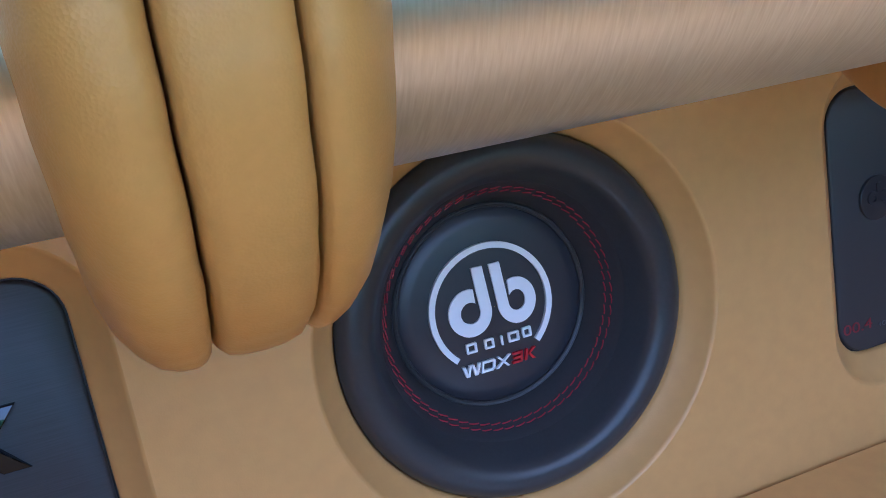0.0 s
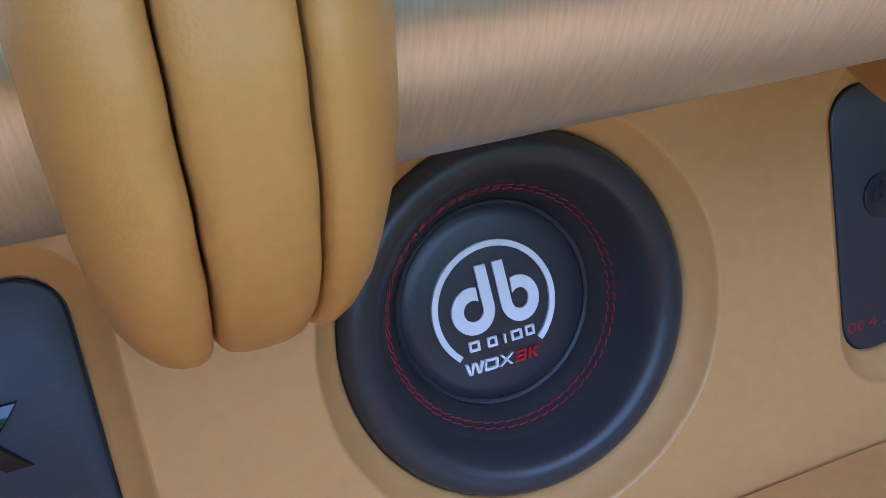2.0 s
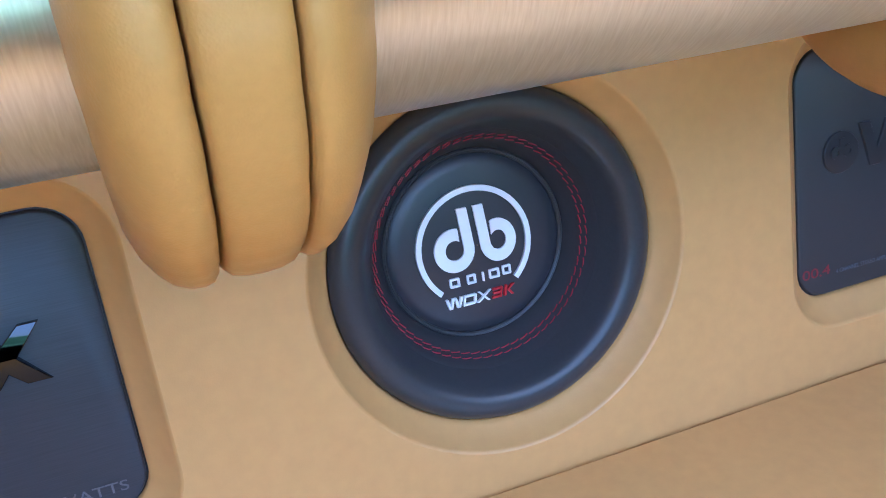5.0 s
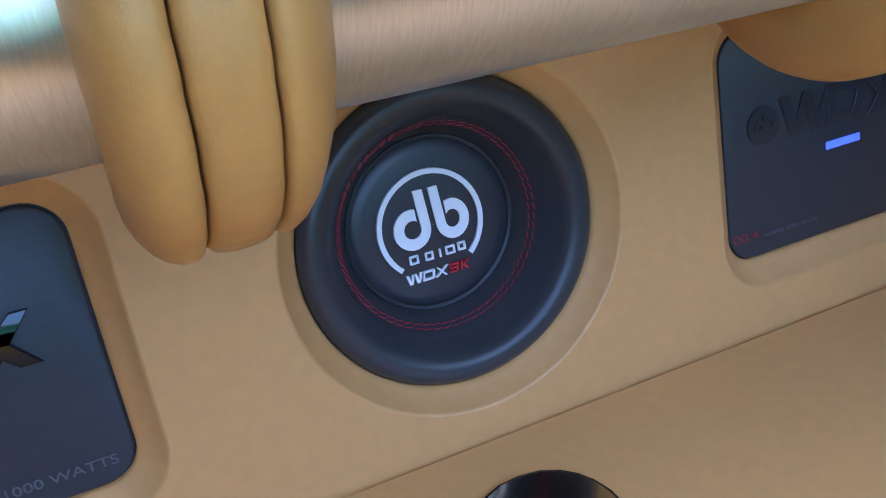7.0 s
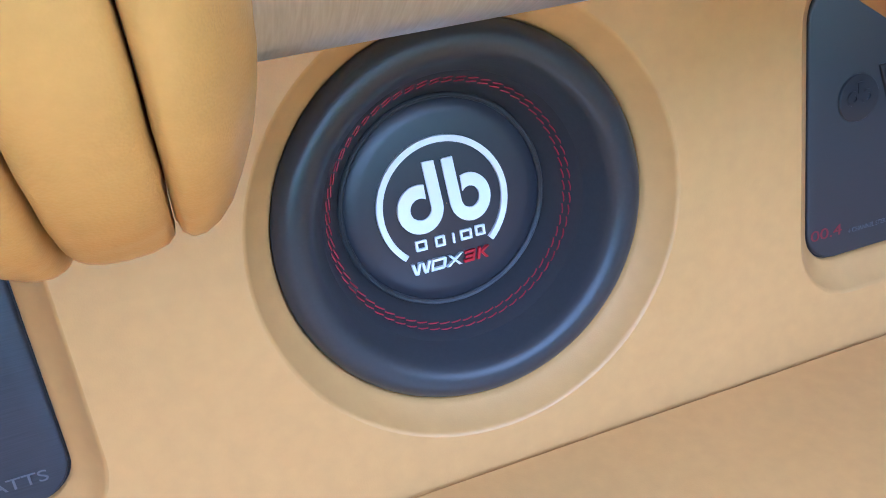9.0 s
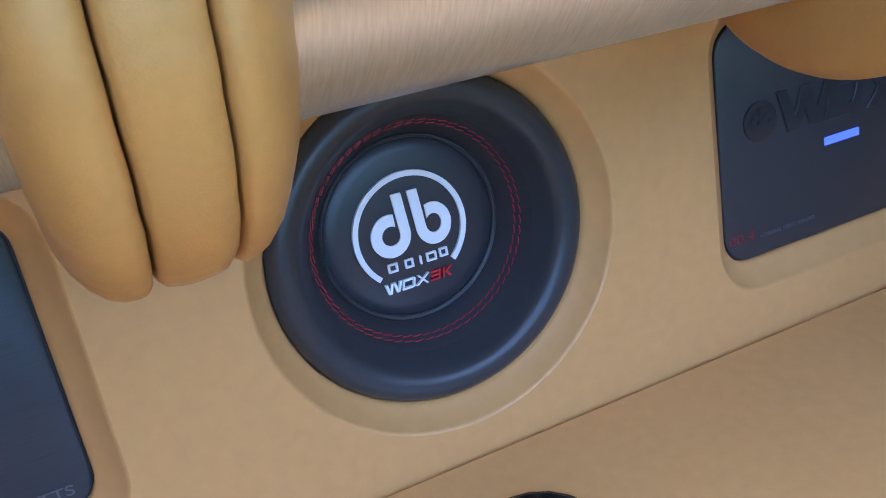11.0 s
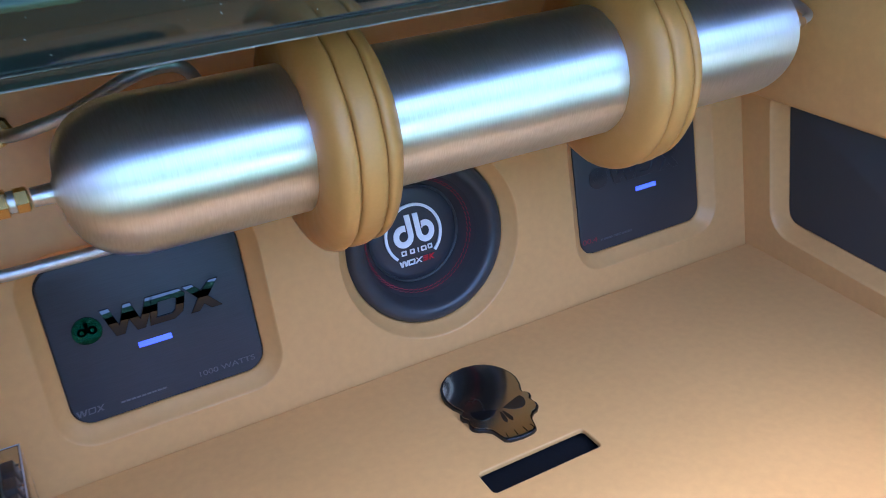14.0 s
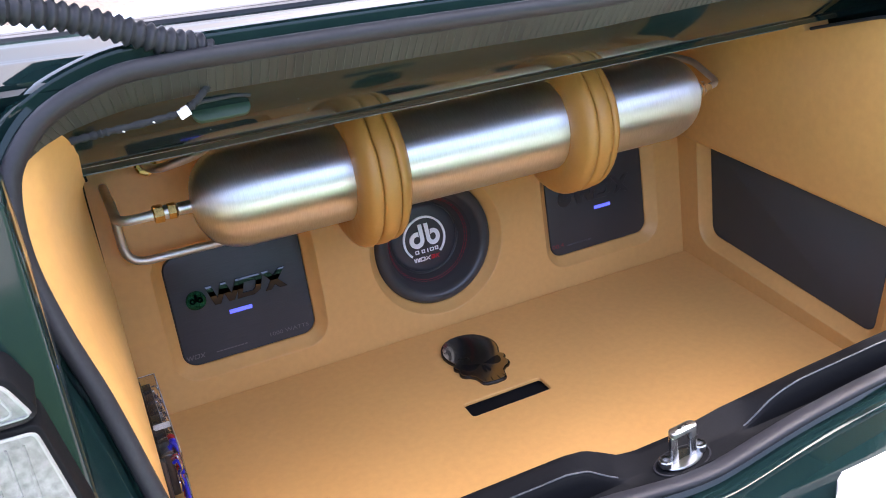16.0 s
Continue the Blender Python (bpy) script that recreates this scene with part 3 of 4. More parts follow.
def band(x0):
    """A stitched leather band round the tank, in three padded rolls with grooves between."""
    t = thing("tank_band", "thick padded tan leather band with two grooves, round the tank", "leather band", AXIS @ pose(x0, 0, 0), group="tank bands")
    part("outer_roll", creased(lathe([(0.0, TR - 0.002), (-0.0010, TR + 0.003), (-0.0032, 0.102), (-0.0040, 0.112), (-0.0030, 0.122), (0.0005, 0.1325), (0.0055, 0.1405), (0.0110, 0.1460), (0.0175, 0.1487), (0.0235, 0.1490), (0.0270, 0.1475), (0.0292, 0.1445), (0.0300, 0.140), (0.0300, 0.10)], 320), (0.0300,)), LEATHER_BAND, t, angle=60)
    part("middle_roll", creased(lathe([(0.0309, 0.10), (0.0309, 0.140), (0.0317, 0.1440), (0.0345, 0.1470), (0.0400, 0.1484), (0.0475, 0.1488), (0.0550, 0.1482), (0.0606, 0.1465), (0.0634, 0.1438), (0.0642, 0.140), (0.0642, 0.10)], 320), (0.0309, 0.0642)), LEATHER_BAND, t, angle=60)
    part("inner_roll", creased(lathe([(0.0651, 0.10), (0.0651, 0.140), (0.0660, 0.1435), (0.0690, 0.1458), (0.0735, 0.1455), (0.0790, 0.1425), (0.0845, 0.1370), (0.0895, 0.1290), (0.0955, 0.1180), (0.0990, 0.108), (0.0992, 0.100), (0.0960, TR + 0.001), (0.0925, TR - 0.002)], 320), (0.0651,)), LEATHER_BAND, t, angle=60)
    return t


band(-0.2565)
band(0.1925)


# ---- skull-shaped plate on the floor ----
def skull_plate():
    half = [(0.0, 0.107), (0.020, 0.1045), (0.036, 0.097), (0.048, 0.086), (0.057, 0.072), (0.0628, 0.055), (0.0642, 0.040), (0.0605, 0.021), (0.0545, 0.007), (0.0535, 0.001),
            (0.0590, -0.0015), (0.0612, -0.0070), (0.0600, -0.0140), (0.0550, -0.0195), (0.0560, -0.0260), (0.0582, -0.0325), (0.0570, -0.0410), (0.0500, -0.0485), (0.0425, -0.0510), (0.0385, -0.0555),
            (0.0345, -0.0590), (0.0318, -0.0660), (0.0295, -0.0760), (0.0270, -0.0850), (0.0190, -0.0900), (0.0, -0.0920)]
    out = half + [(-x, z) for x, z in half[-2:0:-1]]
    out = out[::-1]
    t = thing("skull_plate", "glossy bronze skull-shaped acrylic plate with black edge, lying on the leather", "emblem", pose(-0.0130, -0.172, 0.0, -90, 0, -3))
    part("base_plate", slab(out, -0.0058, -0.0002, 0.0012), EMBLEM_DARK, t, "black acrylic outline")
    part("mirror_plate", slab([(x * 0.945, 0.007 + (z - 0.007) * 0.965) for x, z in out], -0.0070, -0.0052, 0.0004), EMBLEM, t, "bronze mirror face", angle=20)
    y0, y1 = -0.0074, -0.0062
    for s in (-1, 1):
        eye = [(0.0054, -0.0202), (0.0176, -0.0307), (0.0250, -0.0330), (0.0334, -0.0336), (0.0400, -0.0300), (0.0436, -0.0240), (0.0458, -0.0145), (0.0430, -0.0062), (0.0340, -0.0085), (0.0245, -0.0123)]
        pts = [(x * s, z) for x, z in eye]
        part("eye_socket", slab(pts if s > 0 else pts[::-1], y0, y1), EMBLEM_DARK, t)
        nose = [(0.0006, -0.0270), (0.0006, -0.0380), (0.0018, -0.0495), (0.0052, -0.0540), (0.0082, -0.0475), (0.0066, -0.0380), (0.0032, -0.0270)]
        pts = [(x * s, z) for x, z in nose]
        part("nostril", slab(pts if s > 0 else pts[::-1], y0, y1), EMBLEM_DARK, t)
    for x in (-0.0190, -0.0050, 0.0095, 0.0220):
        part("tooth_line", slab([(x * 1.12 - 0.0009, -0.0860), (x * 1.12 + 0.0009, -0.0860), (x + 0.0005, -0.0740), (x - 0.0005, -0.0740)], y0, y1), EMBLEM_DARK, t)
    crack = [(-0.0400, 0.0170), (-0.0320, 0.0210), (-0.0275, 0.0160), (-0.0225, 0.0200), (-0.0165, 0.0150), (-0.0170, 0.0030), (-0.0215, -0.0095)]
    part("crack_line", tube([(x, -0.0070, z) for x, z in crack], 0.0011, 6, (0, 1, 0)), EMBLEM_DARK, t)
    return t


skull_plate()


# ---- right lining with its dark grille ----
RIGHT = pose(0.695, 0.0, 0.0, 0, 0, -93.4)
GRILLE = round_poly([(0.086, 0.078), (0.590, 0.058), (0.600, 0.306), (0.050, 0.318)], 0.028)


def right_wall():
    bm = bmesh.new()
    outline = [(-0.02, -0.03), (0.80, -0.03), (0.80, 0.655), (0.50, 0.655), (0.34, 0.612), (0.30, 0.70), (-0.16, 0.70)]
    top = [bm.verts.new((x, 0, z)) for x, z in outline]
    rows = bridge(bm, [[(x, d, z) for x, z in offset_outline(GRILLE, o)] for o, d in [(0.0300, 0.0), (0.0290, 0.0006), (0.0273, 0.0028), (0.0248, 0.0060), (0.008, 0.0148), (0.003, 0.0172), (0.0, 0.0195), (0.0, 0.05)]])
    edges = [bm.edges.get((lp[i], lp[(i + 1) % len(lp)])) or bm.edges.new((lp[i], lp[(i + 1) % len(lp)])) for lp in (top, rows[0]) for i in range(len(lp))]
    bmesh.ops.triangle_fill(bm, use_beauty=True, edges=edges)
    back = [bm.verts.new((x, 0.06, z)) for x, z in outline]
    for i in range(7):
        bm.faces.new((top[i], top[(i + 1) % 7], back[(i + 1) % 7], back[i]))
    bm.faces.new(back)
    return part("wall_right", bm, LEATHER, m=RIGHT, angle=50, flat=level_y)


tagged(right_wall(), "tan leather side lining with a rimmed opening for the grille", "wall panel", kind="structure")
grille = thing("side_grille", "flat dark cloth-covered grille set in the side lining", "speaker grille", RIGHT)
part("cloth_panel", slab(offset_outline(GRILLE, -0.0012), 0.0180, 0.030, 0.003), DARK_VINYL, grille)
part("backing", slab(offset_outline(GRILLE, 0.006), 0.0300, 0.040), GAP, grille)
upper = bmesh.new()
def lining_top(s):
    return float(np.interp(s, [0.26, 0.32, 0.337, 0.42, 0.517, 0.60, 0.78], [0.76, 0.68, 0.634, 0.660, 0.689, 0.705, 0.720]))


rows = bridge(upper, [[(s, y, min(z, lining_top(s) - 0.0004 * (12 - k))) for k, (y, z) in enumerate(((0.004, 0.312), (-0.012, 0.3125), (-0.0165, 0.315), (-0.019, 0.320), (-0.020, 0.330), (-0.022, 0.45), (-0.021, 0.56), (-0.020, 0.60), (-0.019, 0.63), (-0.014, 0.66), (-0.008, 0.70), (0.004, 0.76)))] for s in np.linspace(-0.10, 0.78, 45)], closed=False)
tagged(part("lining_edge_trim", tube([(s, -0.021, lining_top(s) + 0.001) for s in np.linspace(0.365, 0.77, 24)], 0.0032, 8, (0, 1, 0)), SEAL, m=RIGHT), "black rubber edge trim along the side lining", "trim", kind="structure")
tagged(part("wall_right_upper", upper, LEATHER, m=RIGHT), "padded tan leather upper side lining", "wall panel", kind="structure")

# ---- opening of the boot: seal path on the left, mirrored to the right ----
SEAL_L = [(0.0, -0.596, 0.826), (-0.30, -0.580, 0.830), (-0.514, -0.573, 0.832), (-0.578, -0.573, 0.832), (-0.639, -0.574, 0.828), (-0.709, -0.583, 0.805), (-0.749, -0.595, 0.772), (-0.768, -0.609, 0.736),
          (-0.773, -0.634, 0.669), (-0.759, -0.664, 0.590), (-0.735, -0.697, 0.504), (-0.712, -0.737, 0.397), (-0.690, -0.775, 0.300), (-0.640, -0.812, 0.238), (-0.50, -0.835, 0.220), (-0.30, -0.848, 0.222), (-0.17, -0.853, 0.214), (-0.05, -0.857, 0.198), (0.0, -0.858, 0.195)]
SEAL_ALL = SEAL_L + [(-x, y, z) for x, y, z in SEAL_L[-2:0:-1]]
seal_path = smooth_path(SEAL_ALL + [SEAL_ALL[0]], 6)[:-1]


def outward(i):
    """Outward and upward directions of the opening at a point of the seal path."""
    p = seal_path[i]
    t = (seal_path[(i + 1) % len(seal_path)] - seal_path[i - 1]).normalized()
    n = Vector((0, -0.935, 0.353))
    return t.cross(n).normalized() * -1, n


def rim_band(rows, name, mat, above=-1.0):
    """A surface along the seal path; rows are (outward, rearward) offsets."""
    bm = bmesh.new()
    loops = []
    k = len(seal_path)
    for i in range(k):
        o, n = outward(i)
        if (seal_path[i] - Vector((0, -0.71, 0.52))).dot(o) < 0:
            o = -o
        if seal_path[i].z > above:
            k1 = 1.0 if seal_path[i].z > 0.32 else 0.70 if seal_path[i].z < 0.25 else 0.70 + 0.3 * (seal_path[i].z - 0.25) / 0.07
            if above > 0:
                k1 = min(1.0, max(0.05, (seal_path[i].z - above) / 0.09))
            loops.append([seal_path[i] + o * a * k1 + n * b * k1 for a, b in rows])
    if above < 0:
        loops.append(loops[0])
    else:
        loops.sort(key=lambda lp: math.atan2(lp[0].x, lp[0].z - 0.45))
    bridge(bm, loops, closed=False)
    bmesh.ops.remove_doubles(bm, verts=bm.verts, dist=1e-6)
    return part(name, bm, mat, angle=50)


bulb = [(0.0105 * math.cos(a), -0.001 + 0.0095 * math.sin(a)) for a in np.linspace(-2.6, 2.2, 15)]
tagged(rim_band([(-0.010, -0.030), (-0.012, -0.006)] + [(x, y) for x, y in bulb[::-1]], "boot_seal", SEAL), "black rubber seal round the boot opening", "rubber seal", kind="structure")
tagged(rim_band([(-0.036, -0.040), (-0.0125, -0.006), (-0.010, -0.006), (-0.033, -0.041)], "seal_flange", material("seal_inner_flange", (0.018, 0.022, 0.018), 0.6, var=0.7, fine=45.0, stretch=(2.2, 0.05, 0.05)), above=0.74), "ribbed inner flange of the rubber seal", "rubber seal", kind="structure")

RIB = material("flange_rib", (0.023, 0.028, 0.022), 0.6, var=0.3)
ribs = []
step = 0.0
for i in range(len(seal_path)):
    a, b = seal_path[i - 1], seal_path[i]
    o, n = outward(i)
    if (b - Vector((0, -0.71, 0.52))).dot(o) < 0:
        o = -o
    run = (b - a).length
    while step < run:
        p = a.lerp(b, step / run)
        if p.z > 0.76 and -0.75 < p.x < 0.62:
            k = min(1.0, max(0.05, (p.z - 0.74) / 0.09))
            ribs.append(tube([p - o * 0.0128 * k - n * 0.008 * k, p - o * 0.0352 * k - n * 0.0385 * k], 0.0014, 5, (1, 0.2, 0.1)))
        step += 0.0105
    step -= run
tagged(part("flange_ribs", merge(*ribs), RIB), "small raised ribs on the seal flange", "rubber seal", kind="stuff")

# ---- left padded lining, from the seal to the back wall ----
def left_lining():
    bm = bmesh.new()
    rows, edge = [], []
    zs = [0.0, 0.08, 0.16, 0.24, 0.32, 0.40, 0.48, 0.56, 0.62, 0.645, 0.66, 0.69, 0.715, 0.735, 0.75, 0.758]
    side = [Vector(p) for p in SEAL_L[5:14]]
    for z in zs:
        # point of the seal at this height
        zz = max(z, 0.30)
        for a, b in zip(side, side[1:]):
            if b.z <= zz <= a.z:
                k = (zz - a.z) / (b.z - a.z)
                near = a.lerp(b, k)
                break
        drop = max(0.0, (z - 0.715) / 0.045)
        near = Vector((min(near.x + 0.014, -0.704), near.y + 0.012, z))
        far = Vector((-0.6885, 0.173 * z - 0.006, z))
        if z > 0.48:
            far.y += (-0.378 - far.y) * min(1.0, (z - 0.48) / 0.17) ** 1.5
        if z > 0.65:
            # the upper part ends against the painted ledge
            far = Vector((-0.690, float(np.interp(z, [0.655, 0.690, 0.722, 0.764], [-0.378, -0.425, -0.470, -0.520])), z))
        if z < 0.65:
            edge.append(far + Vector((0.0014, 0.0005, 0)))
        line = []
        for i in range(29):
            s = (i / 28) ** 1.5
            p = near.lerp(far, s)
            reach = (far - near).length
            d, e = s * reach, (1 - s) * reach
            pad = 0.006 * min(1.0, d / 0.13) ** 0.7 * min(1.0, e / 0.25)
            roll = -0.010 * max(0.0, 1 - d / 0.05) ** 2
            p.x += pad * (1 - 0.5 * drop) + roll - 0.012 * drop ** 2
            line.append(p)
        rows.append(line)
    bridge(bm, rows, closed=False)
    tagged(part("lining_joint", tube(smooth_path(edge, 4), 0.0022, 8, (1, 0, 0)), GAP), "dark joint along the edge of the side lining", "joint", kind="structure")
    return part("wall_left", bm, LEATHER, angle=60)


tagged(left_lining(), "padded tan leather side lining curving round to the seal", "wall panel", kind="structure")
tagged(part("wall_left_gap", box(-0.745, -0.6865, -0.05, 0.02, -0.03, 0.72), GAP, m=pose(0, 0.045, 0, -9.83, 0, 0)), "dark joint between side lining and back panel", "joint", kind="structure")
tagged(part("wall_left_shell", box(-0.86, -0.80, -0.62, 0.25, -0.2, 0.80), GAP), "dark body shell behind the side lining", "car body", kind="structure")

# ---- green ledge over the tank ----
LEDGE = [(-0.372, 0.673), (-0.376, 0.666), (-0.382, 0.6635), (-0.389, 0.6635), (-0.3925, 0.6650), (-0.3940, 0.6685), (-0.3955, 0.6735), (-0.3975, 0.6762), (-0.404, 0.6795), (-0.425, 0.694), (-0.470, 0.722), (-0.520, 0.764), (-0.548, 0.800), (-0.560, 0.822)]


def ledge():
    bm = bmesh.new()
    xs = np.linspace(-0.80, 0.96, 45)
    rows = []
    for x in xs:
        c = 1 - (x / 0.8) ** 2
        rows.append([(x, y - 0.020 * c * max(0, (z - 0.66) / 0.16), z) for y, z in LEDGE])
    bridge(bm, rows, closed=False)
    return part("rear_ledge", bm, PAINT, angle=35)


tagged(ledge(), "glossy dark green painted body ledge above the tank", "car body", kind="structure")
tagged(part("ledge_flange", sweep([(-0.78, -0.370, 0.669), (0.78, -0.370, 0.669)], [(-0.012, -0.0022), (0.012, -0.0022), (0.012, 0.0022), (-0.012, 0.0022)]), PAINT), "thin dark painted flange along the ledge", "car body", kind="structure")
# Highlights on the lip's two folds, put in as thin pale tubes.
LIP = material("lip_highlight", (0.16, 0.17, 0.18), 0.4, 0.8, var=0.5, fine=60.0)
for yy, zz in ((-0.3925, 0.6643), (-0.3978, 0.6764)):
    tagged(part("lip_edge", tube([(-0.78, yy, zz), (-0.4, yy, zz), (0.0, yy, zz), (0.4, yy, zz), (0.56, yy, zz)], 0.0009, 8), LIP), "thin pale line for the highlight on a fold of the ledge lip", "car body", kind="structure")
# Raised plate in lighter green, coloured as body paint lit inside the hole.
recess = part("ledge_lit_hole", slab(rrect(0.072, 0.026, 0.012), -0.002, 0.004, 0.002), material("lit_green_paint", (0.007, 0.030, 0.014), 0.5, var=0.2), m=pose(-0.519, -0.519, 0.754, -42, 0, 0))
tagged(recess, "lighter green plate for the lit paint in the ledge hole behind the cable", "car body", kind="structure")
tagged(part("recess_lip", tube([(-0.56, -0.531, 0.768), (-0.54, -0.535, 0.7715), (-0.505, -0.535, 0.772), (-0.484, -0.531, 0.768)], 0.0025, 10), SEAL), "grey rolled lip over the recess", "car body", kind="structure")
tagged(part("ceiling", box(-0.80, 0.80, -0.375, 0.30, 0.680, 0.705), material("shelf_underside", (0.085, 0.085, 0.088), 0.7, var=0.2)), "dark underside of the rear shelf", "ceiling", kind="structure")


# ---- outer body: gutter, window base, quarter panels, rear panel ----
def strip(profile, name, mat, label, x0=-0.95, x1=0.95, bow=0.03):
    bm = bmesh.new()
    rows = []
    for x in np.linspace(x0, x1, 33):
        c = 0.4 - (x / 0.95) ** 2
        rows.append([(x, y - c * float(np.interp(y, [-0.56, -0.50], [0.03, bow])), z) for y, z in profile])
    bridge(bm, rows, closed=False)
    return tagged(part(name, bm, mat, angle=35), label, "car body", kind="structure")


strip([(-0.552, 0.824), (-0.552, 0.830), (-0.540, 0.823), (-0.530, 0.823), (-0.512, 0.840), (-0.506, 0.8415), (-0.500, 0.840), (-0.490, 0.8405), (-0.474, 0.850), (-0.468, 0.851), (-0.440, 0.8515), (-0.438, 0.842)], "body_gutter", PAINT, "glossy dark green painted gutter under the rear window", bow=0.12)
strip([(-0.440, 0.846), (-0.436, 0.856), (-0.426, 0.857), (-0.423, 0.854), (-0.420, 0.857), (-0.411, 0.858), (-0.408, 0.848)], "window_rubber", SEAL, "black rubber strip at the rear window", bow=0.12)
strip([(-0.409, 0.850), (-0.405, 0.861), (-0.392, 0.864), (-0.382, 0.862), (-0.379, 0.852)], "window_trim", CHROME, "bright metal strip at the rear window", bow=0.12)
strip([(-0.381, 0.854), (-0.15, 0.96), (0.20, 1.10), (0.45, 1.20)], "rear_window", material("dark_window", (0.035, 0.026, 0.017), 0.25, var=0.5, big=2.0, spec=0.3), "dark reflecting rear window", bow=0.12)


def jamb():
    """Painted body from the seal outwards, round the sides and the bottom."""
    bm = bmesh.new()
    k = len(seal_path)
    loops = []
    for i in range(k):
        p = seal_path[i]
        o, n = outward(i)
        if (p - Vector((0, -0.71, 0.52))).dot(o) < 0:
            o = -o
        low = min(1.0, max(0.0, (0.80 - p.z) / 0.35))
        w = low
        offs = [(-0.004, -0.02), (0.012, -0.012), (0.020 - 0.006 * w, -0.013), (0.022 - 0.002 * w, -0.012 + 0.016 * w), (0.024 + 0.010 * w, -0.012 + 0.054 * w), (0.026 + 0.014 * w, -0.012 + 0.092 * w), (0.028 + 0.020 * w, -0.014 + 0.125 * w), (0.031 + 0.035 * w, -0.018 + 0.140 * w), (0.034 + 0.044 * w, -0.024 + 0.080 * w)]
        if p.z < 0.30:
            offs = [(-0.004, -0.02), (0.010, -0.010), (0.020, -0.006), (0.0225, 0.012), (0.0240, 0.022), (0.0262, 0.0245), (0.0285, 0.046), (0.0310, 0.074), (0.16, 0.085)]
        loops.append([p + o * a + n * b for a, b in offs])
    loops.append(loops[0])
    bridge(bm, loops, closed=False)
    return part("body_jamb", bm, PAINT, angle=35)


tagged(jamb(), "glossy dark green painted body round the boot opening", "car body", kind="structure")
tagged(part("rear_panel", box(-0.80, 0.80, -0.965, -0.90, -0.50, 0.165, 0.02, 3), PAINT), "dark green painted rear panel", "car body", kind="structure")
tagged(part("quarter_left", box(-0.97, -0.835, -0.70, 2.0, 0.42, 0.815, 0.045, 4), PAINT), "dark green painted rear quarter", "car body", kind="structure")
tagged(part("quarter_right", box(0.835, 0.97, -0.70, 2.0, 0.42, 0.815, 0.045, 4), PAINT), "dark green painted rear quarter", "car body", kind="structure")
for sgn, nm in ((-1, "quarter_left_lower"), (1, "quarter_right_lower")):
    lo, hi = sorted((0.83 * sgn, 0.975 * sgn))
    tagged(part(nm, box(lo, hi, -0.58, 2.0, -0.5, 0.45, 0.03, 3), PAINT), "dark green painted lower rear quarter", "car body", kind="structure")
# The sunlit patch on the bumper, put in as a white block of its outline.
bump_bm = bmesh.new()
sun_patch_outline = [(0.095, -1.06), (0.95, -1.06), (0.95, -0.885), (0.197, -0.903), (0.137, -0.962), (0.105, -0.980)]
rows = bridge(bump_bm, [[(x, y, -0.05) for x, y in sun_patch_outline], [(x, y, 0.185) for x, y in sun_patch_outline], [(x, y, 0.192) for x, y in offset_outline(sun_patch_outline, -0.006)]])
bump_bm.faces.new(rows[-1])
tagged(part("bumper", bump_bm, material("sun_patch_white", (0.80, 0.80, 0.78), 0.4)), "bumper end in white, outlined as the patch of sunlight on it", "bumper", kind="structure")

# ---- sill trim ----
def table(x, pairs):
    return float(np.interp(x, [a for a, b in pairs], [b for a, b in pairs]))


INNER = [(-0.70, 0.236), (-0.18, 0.236), (-0.145, 0.231), (-0.117, 0.216), (-0.085, 0.197), (-0.05, 0.1915), (0.02, 0.192), (0.06, 0.200), (0.11, 0.207), (0.284, 0.218), (0.425, 0.224), (0.70, 0.230)]
REAR = [(-0.70, 0.240), (-0.20, 0.238), (-0.165, 0.230), (-0.13, 0.205), (-0.105, 0.190), (-0.05, 0.187), (0.10, 0.187), (0.128, 0.191), (0.152, 0.206), (0.176, 0.222), (0.204, 0.231), (0.235, 0.237), (0.39, 0.243), (0.70, 0.246)]


def sill():
    bm = bmesh.new()
    loops = []
    for x in np.linspace(-0.70, 0.70, 113):
        a, b = table(x, INNER), table(x, REAR)
        d = max(0.0, b - 0.187)
        loops.append([(x, -0.7500, -0.03), (x, -0.7505, a - 0.012), (x, -0.7525, a - 0.004), (x, -0.757, a), (x, -0.767, a + 0.3 * (b - a)), (x, -0.786, a + 0.8 * (b - a)), (x, -0.793, b), (x, -0.797, b - 0.1 * d), (x, -0.799, b - 0.45 * d), (x, -0.801, 0.187), (x, -0.815, 0.1865), (x, -0.826, 0.187), (x, -0.828, 0.1905), (x, -0.8305, 0.1905), (x, -0.8325, 0.187), (x, -0.848, 0.185), (x, -0.850, 0.10)])
    bridge(bm, loops, closed=False)
    return part("sill_trim", bm, PLASTIC, angle=50)


tagged(sill(), "black textured plastic trim over the boot sill", "sill trim", kind="structure")
WORN = material("worn_trim_edge", (0.07, 0.075, 0.085), 0.8, var=0.8, fine=300.0, bump=0.6, bump_scale=400.0, bump_depth=0.002)
for x0, x1 in ((-0.69, -0.112), (0.124, 0.69)):
    pth = [(x, -0.7945, table(x, REAR) + 0.0002) for x in np.linspace(x0, x1, 60)]
    tagged(part("sill_edge", tube(pth, 0.0013, 6), WORN), "fuzzy pale worn edge of the sill trim", "sill trim", kind="structure")


